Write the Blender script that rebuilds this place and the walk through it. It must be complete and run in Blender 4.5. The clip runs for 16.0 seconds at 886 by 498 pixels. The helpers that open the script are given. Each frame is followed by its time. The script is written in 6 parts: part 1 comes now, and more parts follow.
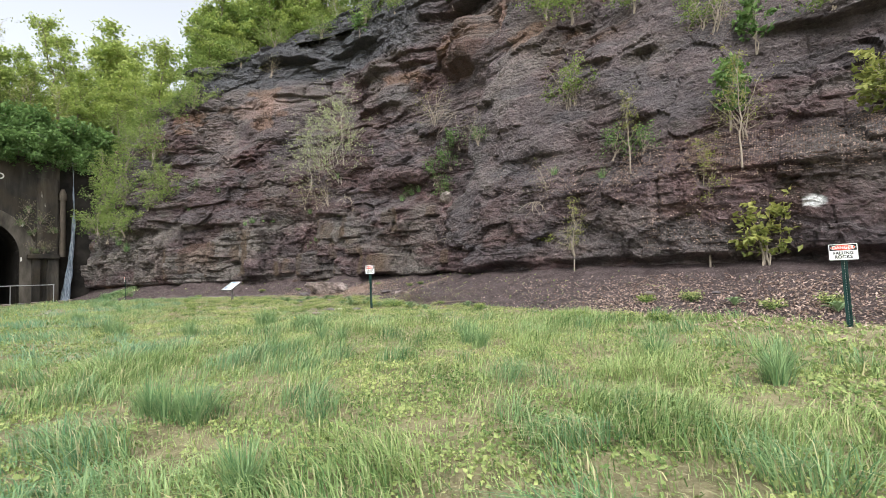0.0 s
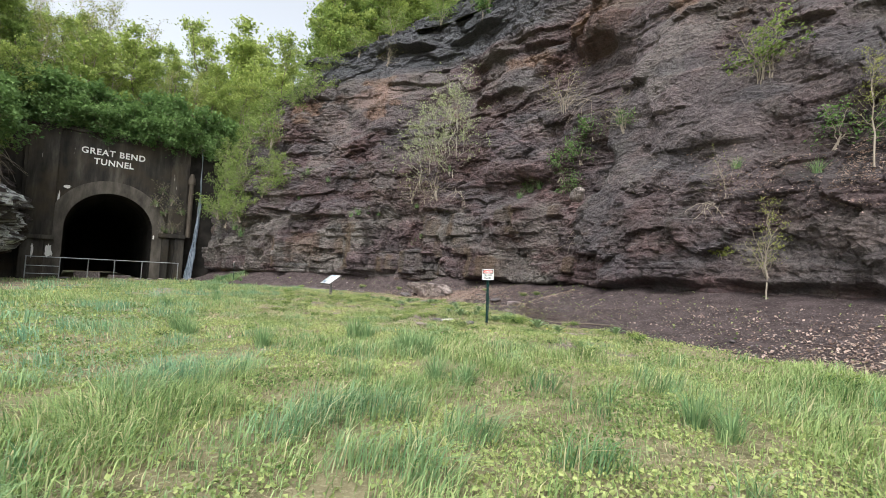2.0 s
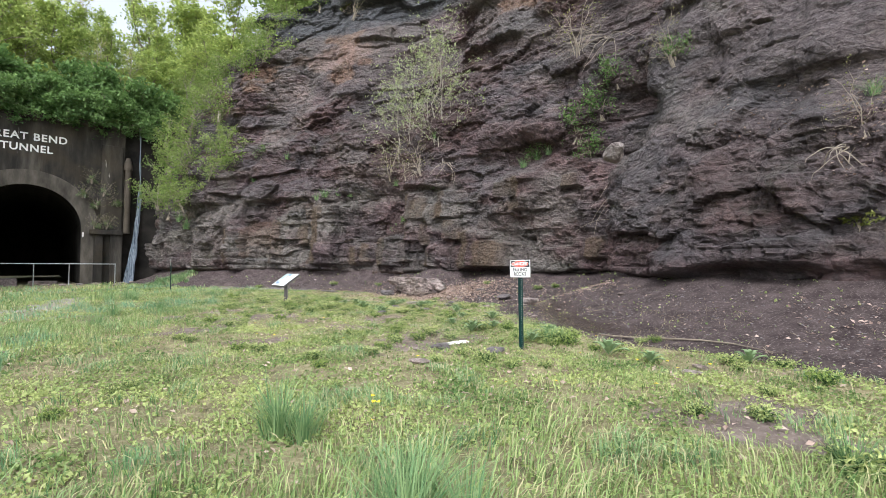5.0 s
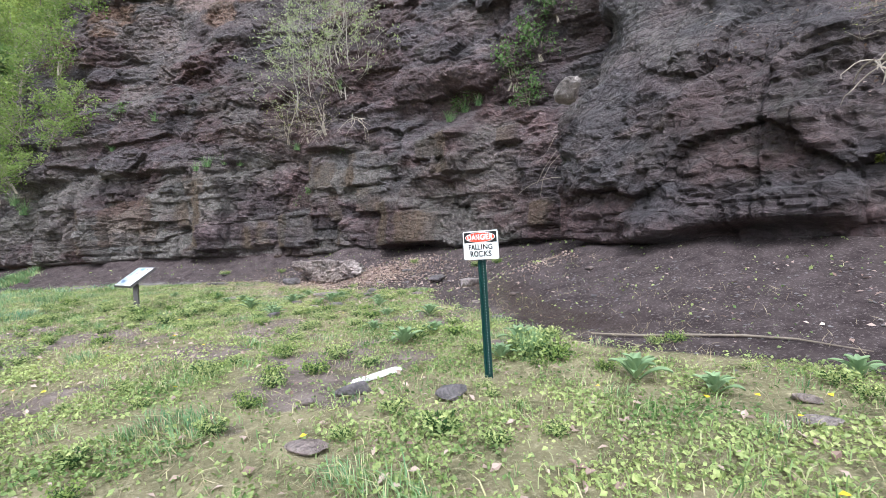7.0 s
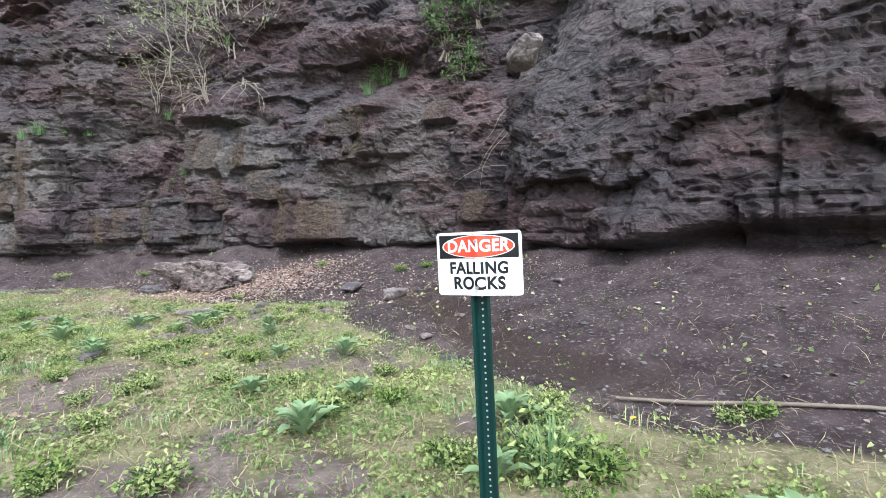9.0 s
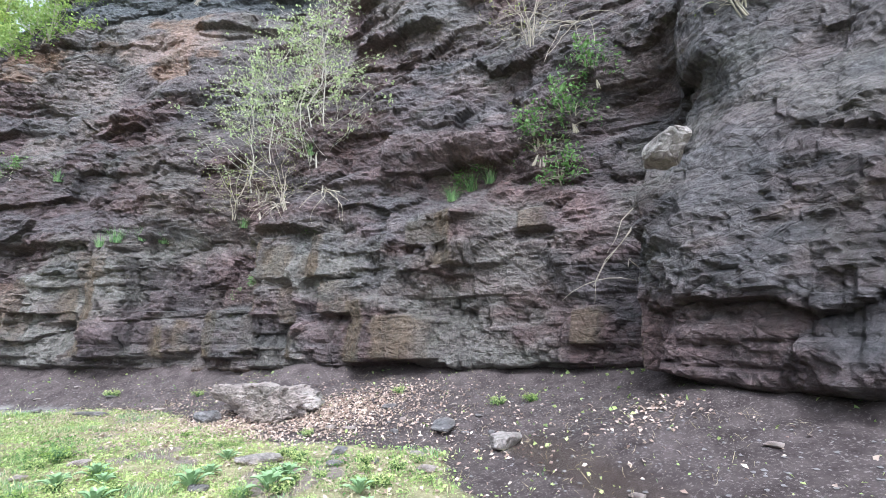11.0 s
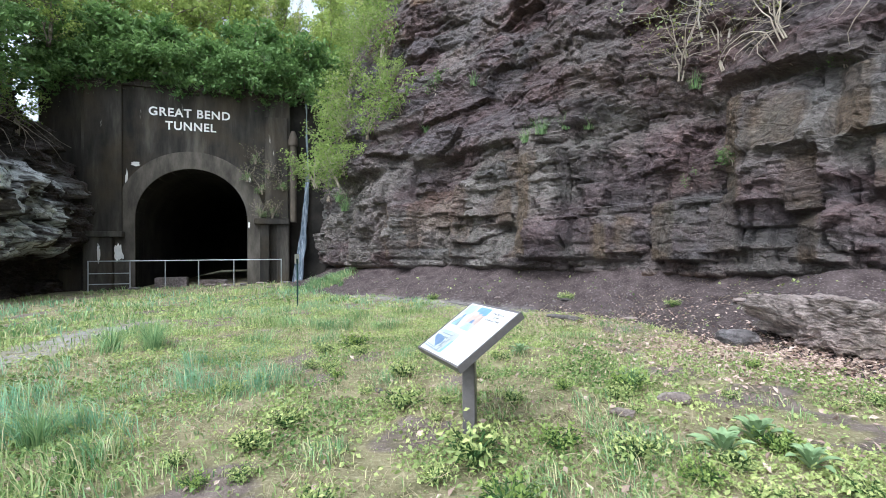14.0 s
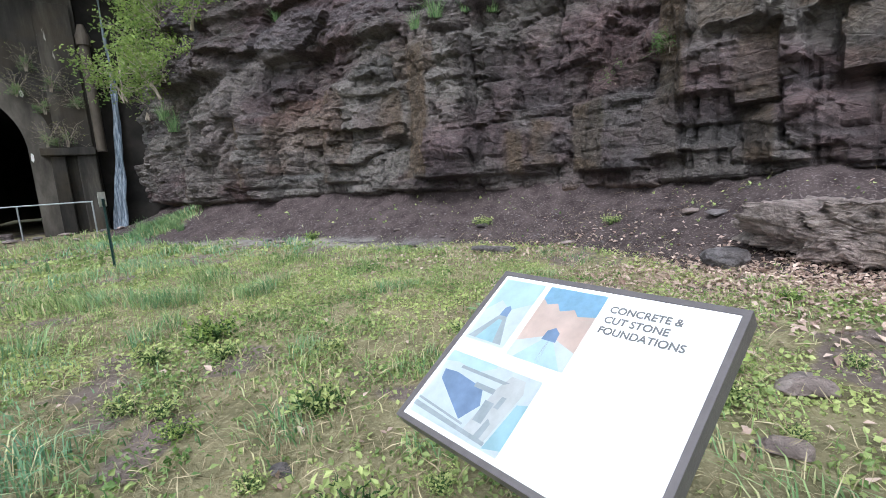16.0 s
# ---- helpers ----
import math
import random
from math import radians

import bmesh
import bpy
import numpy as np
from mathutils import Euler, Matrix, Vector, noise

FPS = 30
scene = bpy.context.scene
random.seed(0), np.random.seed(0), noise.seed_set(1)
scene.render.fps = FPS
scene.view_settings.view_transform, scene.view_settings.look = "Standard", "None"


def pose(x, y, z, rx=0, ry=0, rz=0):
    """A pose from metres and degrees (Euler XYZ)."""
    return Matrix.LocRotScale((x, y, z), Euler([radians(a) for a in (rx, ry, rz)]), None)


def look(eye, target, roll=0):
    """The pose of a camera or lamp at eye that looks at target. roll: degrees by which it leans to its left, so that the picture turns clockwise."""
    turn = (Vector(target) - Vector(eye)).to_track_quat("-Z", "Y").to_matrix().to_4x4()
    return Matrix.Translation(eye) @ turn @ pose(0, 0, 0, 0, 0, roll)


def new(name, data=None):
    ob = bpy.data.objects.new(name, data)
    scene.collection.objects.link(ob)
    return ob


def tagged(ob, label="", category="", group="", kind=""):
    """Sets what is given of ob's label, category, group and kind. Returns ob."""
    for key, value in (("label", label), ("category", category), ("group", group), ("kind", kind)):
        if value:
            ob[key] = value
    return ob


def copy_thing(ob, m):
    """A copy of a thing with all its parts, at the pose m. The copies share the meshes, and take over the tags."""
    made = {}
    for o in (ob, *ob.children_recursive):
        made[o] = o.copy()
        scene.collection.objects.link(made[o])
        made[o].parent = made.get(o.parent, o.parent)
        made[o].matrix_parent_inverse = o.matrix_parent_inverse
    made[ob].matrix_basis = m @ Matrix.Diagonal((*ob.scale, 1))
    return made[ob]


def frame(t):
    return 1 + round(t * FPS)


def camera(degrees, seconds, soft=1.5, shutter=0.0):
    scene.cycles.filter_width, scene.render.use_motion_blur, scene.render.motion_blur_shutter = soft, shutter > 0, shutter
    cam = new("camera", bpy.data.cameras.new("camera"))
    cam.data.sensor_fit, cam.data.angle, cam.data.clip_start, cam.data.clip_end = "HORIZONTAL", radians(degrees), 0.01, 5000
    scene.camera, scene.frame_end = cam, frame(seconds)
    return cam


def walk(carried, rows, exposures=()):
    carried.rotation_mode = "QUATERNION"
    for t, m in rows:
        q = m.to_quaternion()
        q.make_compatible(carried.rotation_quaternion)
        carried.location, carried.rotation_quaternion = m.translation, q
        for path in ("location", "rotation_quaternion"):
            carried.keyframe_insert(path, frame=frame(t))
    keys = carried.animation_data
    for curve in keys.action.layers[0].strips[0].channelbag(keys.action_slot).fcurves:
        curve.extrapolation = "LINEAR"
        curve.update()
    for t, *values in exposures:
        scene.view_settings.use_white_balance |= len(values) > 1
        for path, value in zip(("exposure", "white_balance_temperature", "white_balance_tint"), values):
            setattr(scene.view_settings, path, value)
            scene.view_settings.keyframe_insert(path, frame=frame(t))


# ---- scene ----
cam = camera(86.7, 16.0, soft=0.8)
PATH = [
    (0, (-0.192, -13.826, 1.049), (0.435, -11.929, 1.149), -1.8),
    (0.5, (-0.298, -13.154, 1.137), (0.262, -11.239, 1.274), -0.4),
    (1, (-0.281, -12.403, 1.161), (0.170, -10.464, 1.347), 0.9),
    (1.5, (-0.298, -11.689, 1.122), (-0.029, -9.713, 1.279), 1.4),
    (2, (-0.242, -10.955, 1.119), (-0.020, -8.971, 1.233), 2.9),
    (2.5, (-0.254, -10.301, 1.147), (-0.147, -8.305, 1.217), 2.8),
    (3, (-0.244, -9.569, 1.233), (-0.260, -7.572, 1.347), 2.3),
    (3.5, (-0.239, -8.879, 1.294), (-0.290, -6.888, 1.477), 2.5),
    (4, (-0.237, -8.105, 1.256), (-0.283, -6.116, 1.455), 2.0),
    (4.5, (-0.201, -7.400, 1.202), (-0.075, -5.409, 1.338), 1.6),
    (4.7, (-0.172, -7.106, 1.239), (0.040, -5.120, 1.339), 1.1),
    (6.8, (0.356, -4.115, 1.316), (0.956, -2.207, 1.278), -1.8),
    (7, (0.443, -3.836, 1.292), (1.080, -1.941, 1.239), -2.6),
    (7.5, (0.577, -3.215, 1.326), (1.273, -1.340, 1.296), -3.8),
    (8, (0.737, -2.493, 1.343), (1.570, -0.675, 1.333), -3.5),
    (8.2, (0.805, -2.266, 1.314), (1.671, -0.464, 1.271), -2.9),
    (10.3, (1.222, -0.427, 1.417), (2.317, 1.243, 1.325), -0.9),
    (10.5, (1.073, -0.222, 1.438), (2.095, 1.497, 1.464), -0.9),
    (11, (0.744, 0.203, 1.622), (1.567, 1.987, 1.994), -0.4),
    (11.5, (0.292, 0.635, 1.512), (0.603, 2.563, 1.943), -0.1),
    (12, (-0.239, 1.166, 1.359), (-0.461, 3.152, 1.449), -2.0),
    (12.5, (-0.628, 1.755, 1.387), (-0.953, 3.725, 1.497), -0.8),
    (13, (-1.043, 2.341, 1.359), (-1.515, 4.282, 1.447), -1.0),
    (13.5, (-1.431, 2.944, 1.370), (-1.974, 4.868, 1.409), -0.6),
    (14, (-1.739, 3.545, 1.345), (-2.218, 5.487, 1.359), -0.4),
    (14.5, (-2.099, 4.123, 1.295), (-2.575, 6.065, 1.259), -1.6),
    (15, (-2.341, 4.724, 1.273), (-2.705, 6.688, 1.174), -1.1),
    (15.5, (-2.516, 5.258, 1.261), (-2.711, 7.237, 1.045), -2.4),
    (16, (-2.678, 5.746, 1.281), (-2.599, 7.719, 0.960), -3.7),
]
EXPOSURE = [(0, 1.2, 6450, 9), (3.5, 1.15, 6300, 8), (4.7, 1.25, 6200, 9), (7.0, 1.4, 5750, 9), (8.2, 1.45, 5700, 9), (10.3, 1.4, 5600, 6), (10.6, 1.55, 5550, 5), (11.0, 2.0, 5500, 4), (11.5, 2.1, 5550, 5), (11.8, 1.85, 5650, 6), (12.0, 1.6, 5700, 6), (13.0, 1.5, 5700, 6), (14.5, 1.5, 5700, 7), (15.5, 1.35, 5750, 8), (16, 1.1, 5800, 8)]
walk(cam, [(t, look(eye, target, roll)) for t, eye, target, roll in PATH], EXPOSURE)

# ---- light ----
world = bpy.data.worlds.new("sky")
scene.world = world
world.use_nodes = True
wn = world.node_tree
wn.nodes.clear()
sky = wn.nodes.new("ShaderNodeTexSky")
sky.sky_type = "NISHITA"
sky.sun_disc = False
sky.sun_elevation = radians(52)
sky.sun_rotation = radians(200)
sky.dust_density = 4.0
grey = wn.nodes.new("ShaderNodeHueSaturation")
grey.inputs["Saturation"].default_value = 0.25
bg = wn.nodes.new("ShaderNodeBackground")
bg.inputs["Strength"].default_value = 0.15
wout = wn.nodes.new("ShaderNodeOutputWorld")
wn.links.new(sky.outputs[0], grey.inputs["Color"])
wn.links.new(grey.outputs[0], bg.inputs["Color"])
wn.links.new(bg.outputs[0], wout.inputs["Surface"])

sun = new("sun", bpy.data.lights.new("sun", "SUN"))
sun.data.energy = 0.6
sun.data.angle = radians(25)
sun.data.color = (1.0, 0.99, 0.97)
sun.matrix_world = look((-8, -20, 30), (0, 0, 0))


# ---- materials ----
class Nodes:
    """A short way to write a node material."""

    def __init__(self, name, rough=0.85, metal=0.0, spec=0.3):
        self.m = bpy.data.materials.new(name)
        self.m.use_nodes = True
        self.t = self.m.node_tree
        self.b = self.t.nodes["Principled BSDF"]
        self.b.inputs["Roughness"].default_value = rough
        self.b.inputs["Metallic"].default_value = metal
        self.b.inputs["Specular IOR Level"].default_value = spec
        self.co = None

    def node(self, kind, **ins):
        n = self.t.nodes.new(kind)
        for k, v in ins.items():
            self.put(n, k.replace("_", " "), v)
        return n

    def put(self, n, key, v):
        s = n.inputs[int(key)] if key.isdigit() else n.inputs[key]
        if isinstance(v, bpy.types.NodeSocket):
            self.t.links.new(v, s)
        else:
            s.default_value = v

    def coords(self, squash=(1, 1, 1)):
        if self.co is None:
            self.co = self.node("ShaderNodeTexCoord").outputs["Object"]
        if squash == (1, 1, 1):
            return self.co
        n = self.node("ShaderNodeMapping", Scale=squash)
        self.t.links.new(self.co, n.inputs["Vector"])
        return n.outputs[0]

    def noise(self, scale, detail=5.0, rough=0.6, squash=(1, 1, 1), distort=0.0):
        n = self.node("ShaderNodeTexNoise", Scale=scale, Detail=detail, Roughness=rough, Distortion=distort)
        self.t.links.new(self.coords(squash), n.inputs["Vector"])
        return n.outputs["Fac"]

    def ramp(self, fac, stops):
        n = self.node("ShaderNodeValToRGB", Fac=fac)
        e = n.color_ramp.elements
        while len(e) < len(stops):
            e.new(0.5)
        for x, (p, c) in zip(e, stops):
            x.position, x.color = p, ((*c, 1) if len(c) == 3 else c)
        return n.outputs["Color"]

    def mix(self, fac, a, b, how="MIX"):
        n = self.t.nodes.new("ShaderNodeMix")
        n.data_type, n.blend_type = "RGBA", how
        for i, v in ((0, fac), (6, a), (7, b)):
            if isinstance(v, bpy.types.NodeSocket):
                self.t.links.new(v, n.inputs[i])
            else:
                n.inputs[i].default_value = (*v, 1) if isinstance(v, tuple) and len(v) == 3 else v
        return n.outputs[2]

    def math(self, op, a, b=0.0):
        n = self.t.nodes.new("ShaderNodeMath")
        n.operation = op
        for i, v in ((0, a), (1, b)):
            if isinstance(v, bpy.types.NodeSocket):
                self.t.links.new(v, n.inputs[i])
            else:
                n.inputs[i].default_value = v
        return n.outputs[0]

    def attr(self, name):
        n = self.node("ShaderNodeAttribute")
        n.attribute_name = name
        return n.outputs["Fac"]

    def chance(self):
        return self.node("ShaderNodeObjectInfo").outputs["Random"]

    def z(self):
        n = self.node("ShaderNodeSeparateXYZ")
        self.t.links.new(self.coords(), n.inputs[0])
        return n.outputs[2]

    def bump(self, height, strength=0.5, far=0.03):
        n = self.node("ShaderNodeBump", Strength=strength, Distance=far, Height=height)
        self.t.links.new(n.outputs[0], self.b.inputs["Normal"])

    def colour(self, c):
        self.put(self.b, "Base Color", c if isinstance(c, bpy.types.NodeSocket) else (*c, 1))
        return self

    def rough(self, v):
        self.put(self.b, "Roughness", v)
        return self


def rock_material(name, dark, mid, light, rust, white=False, bed=1.2):
    m = Nodes(name, 0.8, spec=0.35)
    beds = m.noise(1.25, 9, 0.66, (0.85, 0.85, bed), 0.7)
    blot = m.noise(0.35, 4, 0.6)
    zone = m.noise(0.16, 3, 0.55, (1, 1, 2.0))
    grain = m.noise(13, 7, 0.75, (1, 1, 1.4))
    c = m.ramp(beds, [(0.3, dark), (0.48, mid), (0.64, light)])
    c = m.mix(0.75, c, m.ramp(zone, [(0.36, (0.95, 0.93, 0.9)), (0.5, (1.12, 0.90, 0.92)), (0.62, (1.2, 0.86, 0.80))]), "MULTIPLY")
    c = m.mix(m.ramp(blot, [(0.42, (0, 0, 0)), (0.62, (1, 1, 1))]), c, m.mix(0.55, c, rust))
    # the dirt mask also carries painted sky light on leaning ledges
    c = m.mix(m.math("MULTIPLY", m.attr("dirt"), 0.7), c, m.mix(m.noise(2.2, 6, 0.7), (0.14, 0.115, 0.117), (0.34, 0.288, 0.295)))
    tone = m.attr("tone")
    c = m.mix(0.8, c, m.ramp(tone, [(0.0, (0.4, 0.4, 0.42)), (0.5, (0.72, 0.72, 0.72)), (1.0, (1.05, 1.0, 0.96))]), "MULTIPLY")
    c = m.mix(m.attr("grey"), c, m.mix(beds, (0.095, 0.083, 0.075), (0.37, 0.33, 0.305)))
    c = m.mix(m.attr("rust"), c, m.mix(grain, (0.16, 0.085, 0.05), (0.36, 0.21, 0.13)))
    c = m.mix(m.math("MULTIPLY", m.attr("joint"), 0.95), c, m.mix(m.noise(3.0, 5), (0.095, 0.066, 0.044), (0.22, 0.155, 0.105)))
    c = m.mix(m.attr("slate"), c, m.mix(beds, (0.035, 0.038, 0.045), (0.17, 0.18, 0.20)))
    c = m.mix(m.attr("pale"), c, m.mix(m.noise(1.6, 4), (0.44, 0.25, 0.20), (0.64, 0.48, 0.43)))
    streak = m.noise(1.3, 5, 0.65, (2.2, 2.2, 0.22))
    c = m.mix(m.math("MULTIPLY", m.ramp(streak, [(0.5, (0, 0, 0)), (0.68, (1, 1, 1))]), 0.55), c, m.mix(0.6, c, (0.02, 0.018, 0.017)))
    moss = m.math("MULTIPLY", m.ramp(m.noise(0.9, 6, 0.7), [(0.56, (0, 0, 0)), (0.7, (1, 1, 1))]), 0.5)
    c = m.mix(moss, c, (0.06, 0.066, 0.04))
    # low wrinkles and grain are darkened, painting shade into the creases
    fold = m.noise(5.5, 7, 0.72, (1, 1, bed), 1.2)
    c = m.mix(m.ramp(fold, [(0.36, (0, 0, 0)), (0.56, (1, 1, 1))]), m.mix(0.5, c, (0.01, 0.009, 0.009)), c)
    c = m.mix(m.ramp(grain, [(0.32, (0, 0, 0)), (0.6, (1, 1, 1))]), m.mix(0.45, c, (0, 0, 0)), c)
    if white:
        c = m.mix(m.attr("chalk"), c, m.mix(m.ramp(fold, [(0.34, (0, 0, 0)), (0.46, (1, 1, 1))]), (0.2, 0.21, 0.2), (0.82, 0.84, 0.84)))
    c = m.mix(m.ramp(grain, [(0.58, (0, 0, 0)), (0.75, (0.5, 0.5, 0.5))]), c, (0.42, 0.39, 0.38))
    m.colour(c)
    m.rough(m.ramp(streak, [(0.35, (0.85, 0.85, 0.85)), (0.7, (0.5, 0.5, 0.5))]))
    cell = m.node("ShaderNodeTexVoronoi", Scale=2.6, Randomness=1.0)
    cell.feature = "DISTANCE_TO_EDGE"
    bent = m.node("ShaderNodeMixRGB", Fac=0.25)
    m.t.links.new(m.coords((1, 1, 1.9)), bent.inputs[1])
    m.t.links.new(m.node("ShaderNodeTexNoise", Scale=1.7, Detail=4.0).outputs["Color"], bent.inputs[2])
    m.t.links.new(bent.outputs[0], cell.inputs["Vector"])
    crack = m.ramp(cell.outputs["Distance"], [(0.0, (0, 0, 0)), (0.05, (1, 1, 1))])
    facet = m.node("ShaderNodeTexVoronoi", Scale=6.5)
    m.t.links.new(m.coords((1, 1, 1.5)), facet.inputs["Vector"])
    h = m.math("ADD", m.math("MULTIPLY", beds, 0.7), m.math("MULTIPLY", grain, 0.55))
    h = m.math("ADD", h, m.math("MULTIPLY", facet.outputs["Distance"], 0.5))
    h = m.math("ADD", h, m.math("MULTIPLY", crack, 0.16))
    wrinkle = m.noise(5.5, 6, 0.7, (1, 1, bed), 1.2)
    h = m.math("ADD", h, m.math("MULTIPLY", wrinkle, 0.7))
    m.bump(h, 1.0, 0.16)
    return m.m


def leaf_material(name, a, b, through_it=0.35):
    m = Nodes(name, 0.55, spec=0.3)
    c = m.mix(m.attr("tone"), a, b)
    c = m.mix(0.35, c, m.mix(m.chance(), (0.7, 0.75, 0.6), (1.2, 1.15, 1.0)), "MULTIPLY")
    m.colour(c)
    glow = m.node("ShaderNodeBsdfTranslucent", Color=c)
    both = m.node("ShaderNodeMixShader", Fac=through_it)
    m.t.links.new(m.b.outputs[0], both.inputs[1])
    m.t.links.new(glow.outputs[0], both.inputs[2])
    m.t.links.new(both.outputs[0], m.t.nodes["Material Output"].inputs["Surface"])
    return m.m


def grass_material(name):
    m = Nodes(name, 0.6, spec=0.25)
    c = m.mix(m.attr("tone"), (0.08, 0.175, 0.05), (0.47, 0.57, 0.235))
    c = m.mix(m.attr("cool"), c, (0.22, 0.41, 0.27))
    c = m.mix(m.attr("dry"), c, (0.60, 0.54, 0.32))
    m.colour(c)
    glow = m.node("ShaderNodeBsdfTranslucent", Color=c)
    both = m.node("ShaderNodeMixShader", Fac=0.35)
    m.t.links.new(m.b.outputs[0], both.inputs[1])
    m.t.links.new(glow.outputs[0], both.inputs[2])
    m.t.links.new(both.outputs[0], m.t.nodes["Material Output"].inputs["Surface"])
    return m.m


def plain(name, colour, rough=0.6, metal=0.0, vary=0.25, scale=9.0, bump=0.15):
    m = Nodes(name, rough, metal)
    n = m.noise(scale, 6, 0.65)
    m.colour(m.mix(n, tuple(v * (1 - vary) for v in colour), tuple(min(1, v * (1 + vary)) for v in colour)))
    if bump:
        m.bump(m.noise(scale * 6, 4, 0.6), bump, 0.01)
    return m.m


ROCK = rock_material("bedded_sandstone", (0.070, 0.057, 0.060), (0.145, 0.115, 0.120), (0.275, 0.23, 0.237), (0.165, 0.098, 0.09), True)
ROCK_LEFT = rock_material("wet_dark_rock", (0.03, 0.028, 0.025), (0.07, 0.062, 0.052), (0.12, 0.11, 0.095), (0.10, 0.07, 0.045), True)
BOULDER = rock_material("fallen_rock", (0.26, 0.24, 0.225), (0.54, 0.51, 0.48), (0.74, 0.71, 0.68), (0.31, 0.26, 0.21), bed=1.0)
LEAF_FRESH = leaf_material("fresh_leaf", (0.11, 0.19, 0.045), (0.37, 0.47, 0.145), 0.42)
LEAF_SPRING = leaf_material("spring_leaf", (0.17, 0.25, 0.06), (0.50, 0.58, 0.19), 0.45)
LEAF_SILVER = leaf_material("silvery_leaf", (0.22, 0.28, 0.13), (0.52, 0.58, 0.32), 0.4)
LEAF_DEEP = leaf_material("deep_leaf", (0.055, 0.12, 0.035), (0.23, 0.36, 0.125), 0.35)
LEAF_YELLOW = leaf_material("yellow_leaf", (0.14, 0.19, 0.05), (0.42, 0.43, 0.14), 0.35)
LEAF_PALE = leaf_material("felted_leaf", (0.15, 0.25, 0.12), (0.32, 0.42, 0.235), 0.2)
LEAF_DRY = leaf_material("dry_leaf", (0.24, 0.155, 0.13), (0.60, 0.47, 0.42), 0.1)
HERB = leaf_material("clover_leaf", (0.105, 0.19, 0.058), (0.50, 0.555, 0.23), 0.3)
GRASS = grass_material("grass_blade")
BARK = plain("grey_bark", (0.20, 0.165, 0.13), 0.9, vary=0.5, scale=7, bump=0.5)
TWIG = plain("pale_twig", (0.34, 0.29, 0.235), 0.9, vary=0.4, scale=5)
PALE_BARK = plain("pale_smooth_bark", (0.40, 0.36, 0.31), 0.85, vary=0.3, scale=5)
STEEL = plain("galvanised_steel", (0.42, 0.44, 0.45), 0.45, 0.7, 0.2)
POST_GREEN = plain("dark_green_enamel", (0.006, 0.034, 0.03), 0.42, 0.0, 0.3, 20)
HOLE = plain("punched_hole", (0.35, 0.36, 0.35), 0.8, 0, 0.1)
ENAMEL = plain("white_enamel", (0.80, 0.81, 0.80), 0.35, 0.0, 0.04, 5, 0.05)
RED = plain("red_paint", (0.72, 0.075, 0.035), 0.4, 0, 0.08, 5, 0.05)
BLACK = plain("black_paint", (0.012, 0.012, 0.013), 0.4, 0, 0.2, 5, 0.05)
FRAME_BROWN = plain("brown_powder_coat", (0.13, 0.118, 0.12), 0.38, 0.25, 0.3, 30)
WHITE_LETTER = plain("white_letter_paint", (0.78, 0.78, 0.75), 0.7, 0, 0.12, 4)
IRON = plain("dark_iron_pipe", (0.085, 0.07, 0.055), 0.7, 0.2, 0.5, 3, 0.4)

m = Nodes("stained_concrete", 0.85)
stain = m.noise(0.9, 6, 0.65, (1.6, 1.6, 0.28))
patch = m.noise(0.5, 4, 0.6)
fine = m.noise(18, 5, 0.7)
c = m.ramp(stain, [(0.36, (0.014, 0.0125, 0.0115)), (0.52, (0.036, 0.032, 0.027)), (0.70, (0.095, 0.086, 0.073))])
c = m.mix(m.ramp(patch, [(0.45, (0, 0, 0)), (0.68, (1, 1, 1))]), c, m.mix(0.5, c, (0.075, 0.055, 0.03)))
c = m.mix(m.ramp(m.noise(1.1, 7, 0.7, (2.5, 2.5, 0.4)), [(0.66, (0, 0, 0)), (0.71, (0.9, 0.9, 0.9))]), c, (0.5, 0.48, 0.44))
m.colour(m.mix(0.5, c, m.mix(fine, (0.6, 0.6, 0.6), (1.3, 1.3, 1.3)), "MULTIPLY"))
m.bump(m.math("ADD", fine, stain), 0.5, 0.03)
CONCRETE = m.m

m = Nodes("worn_arch_concrete", 0.85)
stain = m.noise(1.2, 6, 0.65, (1.5, 1.5, 0.5))
c = m.ramp(stain, [(0.3, (0.03, 0.026, 0.022)), (0.5, (0.075, 0.066, 0.055)), (0.72, (0.14, 0.125, 0.105))])
m.colour(c)
m.bump(m.noise(16, 5, 0.7), 0.5, 0.03)
RING = m.m

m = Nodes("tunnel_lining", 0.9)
# near-black brown throughout, mottled by noise
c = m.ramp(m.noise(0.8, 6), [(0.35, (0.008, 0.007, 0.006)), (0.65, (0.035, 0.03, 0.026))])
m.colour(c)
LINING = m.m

m = Nodes("meadow_soil", 0.95, spec=0.1)
big = m.noise(0.45, 5, 0.6)
mid = m.noise(3.0, 6, 0.7)
fine = m.noise(28, 6, 0.75)
turf = m.mix(m.ramp(mid, [(0.35, (0, 0, 0)), (0.65, (1, 1, 1))]), (0.14, 0.13, 0.07), (0.33, 0.29, 0.175))
turf = m.mix(m.ramp(fine, [(0.5, (0, 0, 0)), (0.72, (1, 1, 1))]), turf, (0.45, 0.40, 0.26))
earth = m.mix(m.ramp(mid, [(0.35, (0, 0, 0)), (0.7, (1, 1, 1))]), (0.038, 0.028, 0.028), (0.105, 0.082, 0.081))
earth = m.mix(m.ramp(fine, [(0.54, (0, 0, 0)), (0.72, (1, 1, 1))]), earth, (0.31, 0.265, 0.255))
trod = m.mix(m.ramp(mid, [(0.35, (0, 0, 0)), (0.7, (1, 1, 1))]), (0.13, 0.10, 0.088), (0.29, 0.235, 0.21))
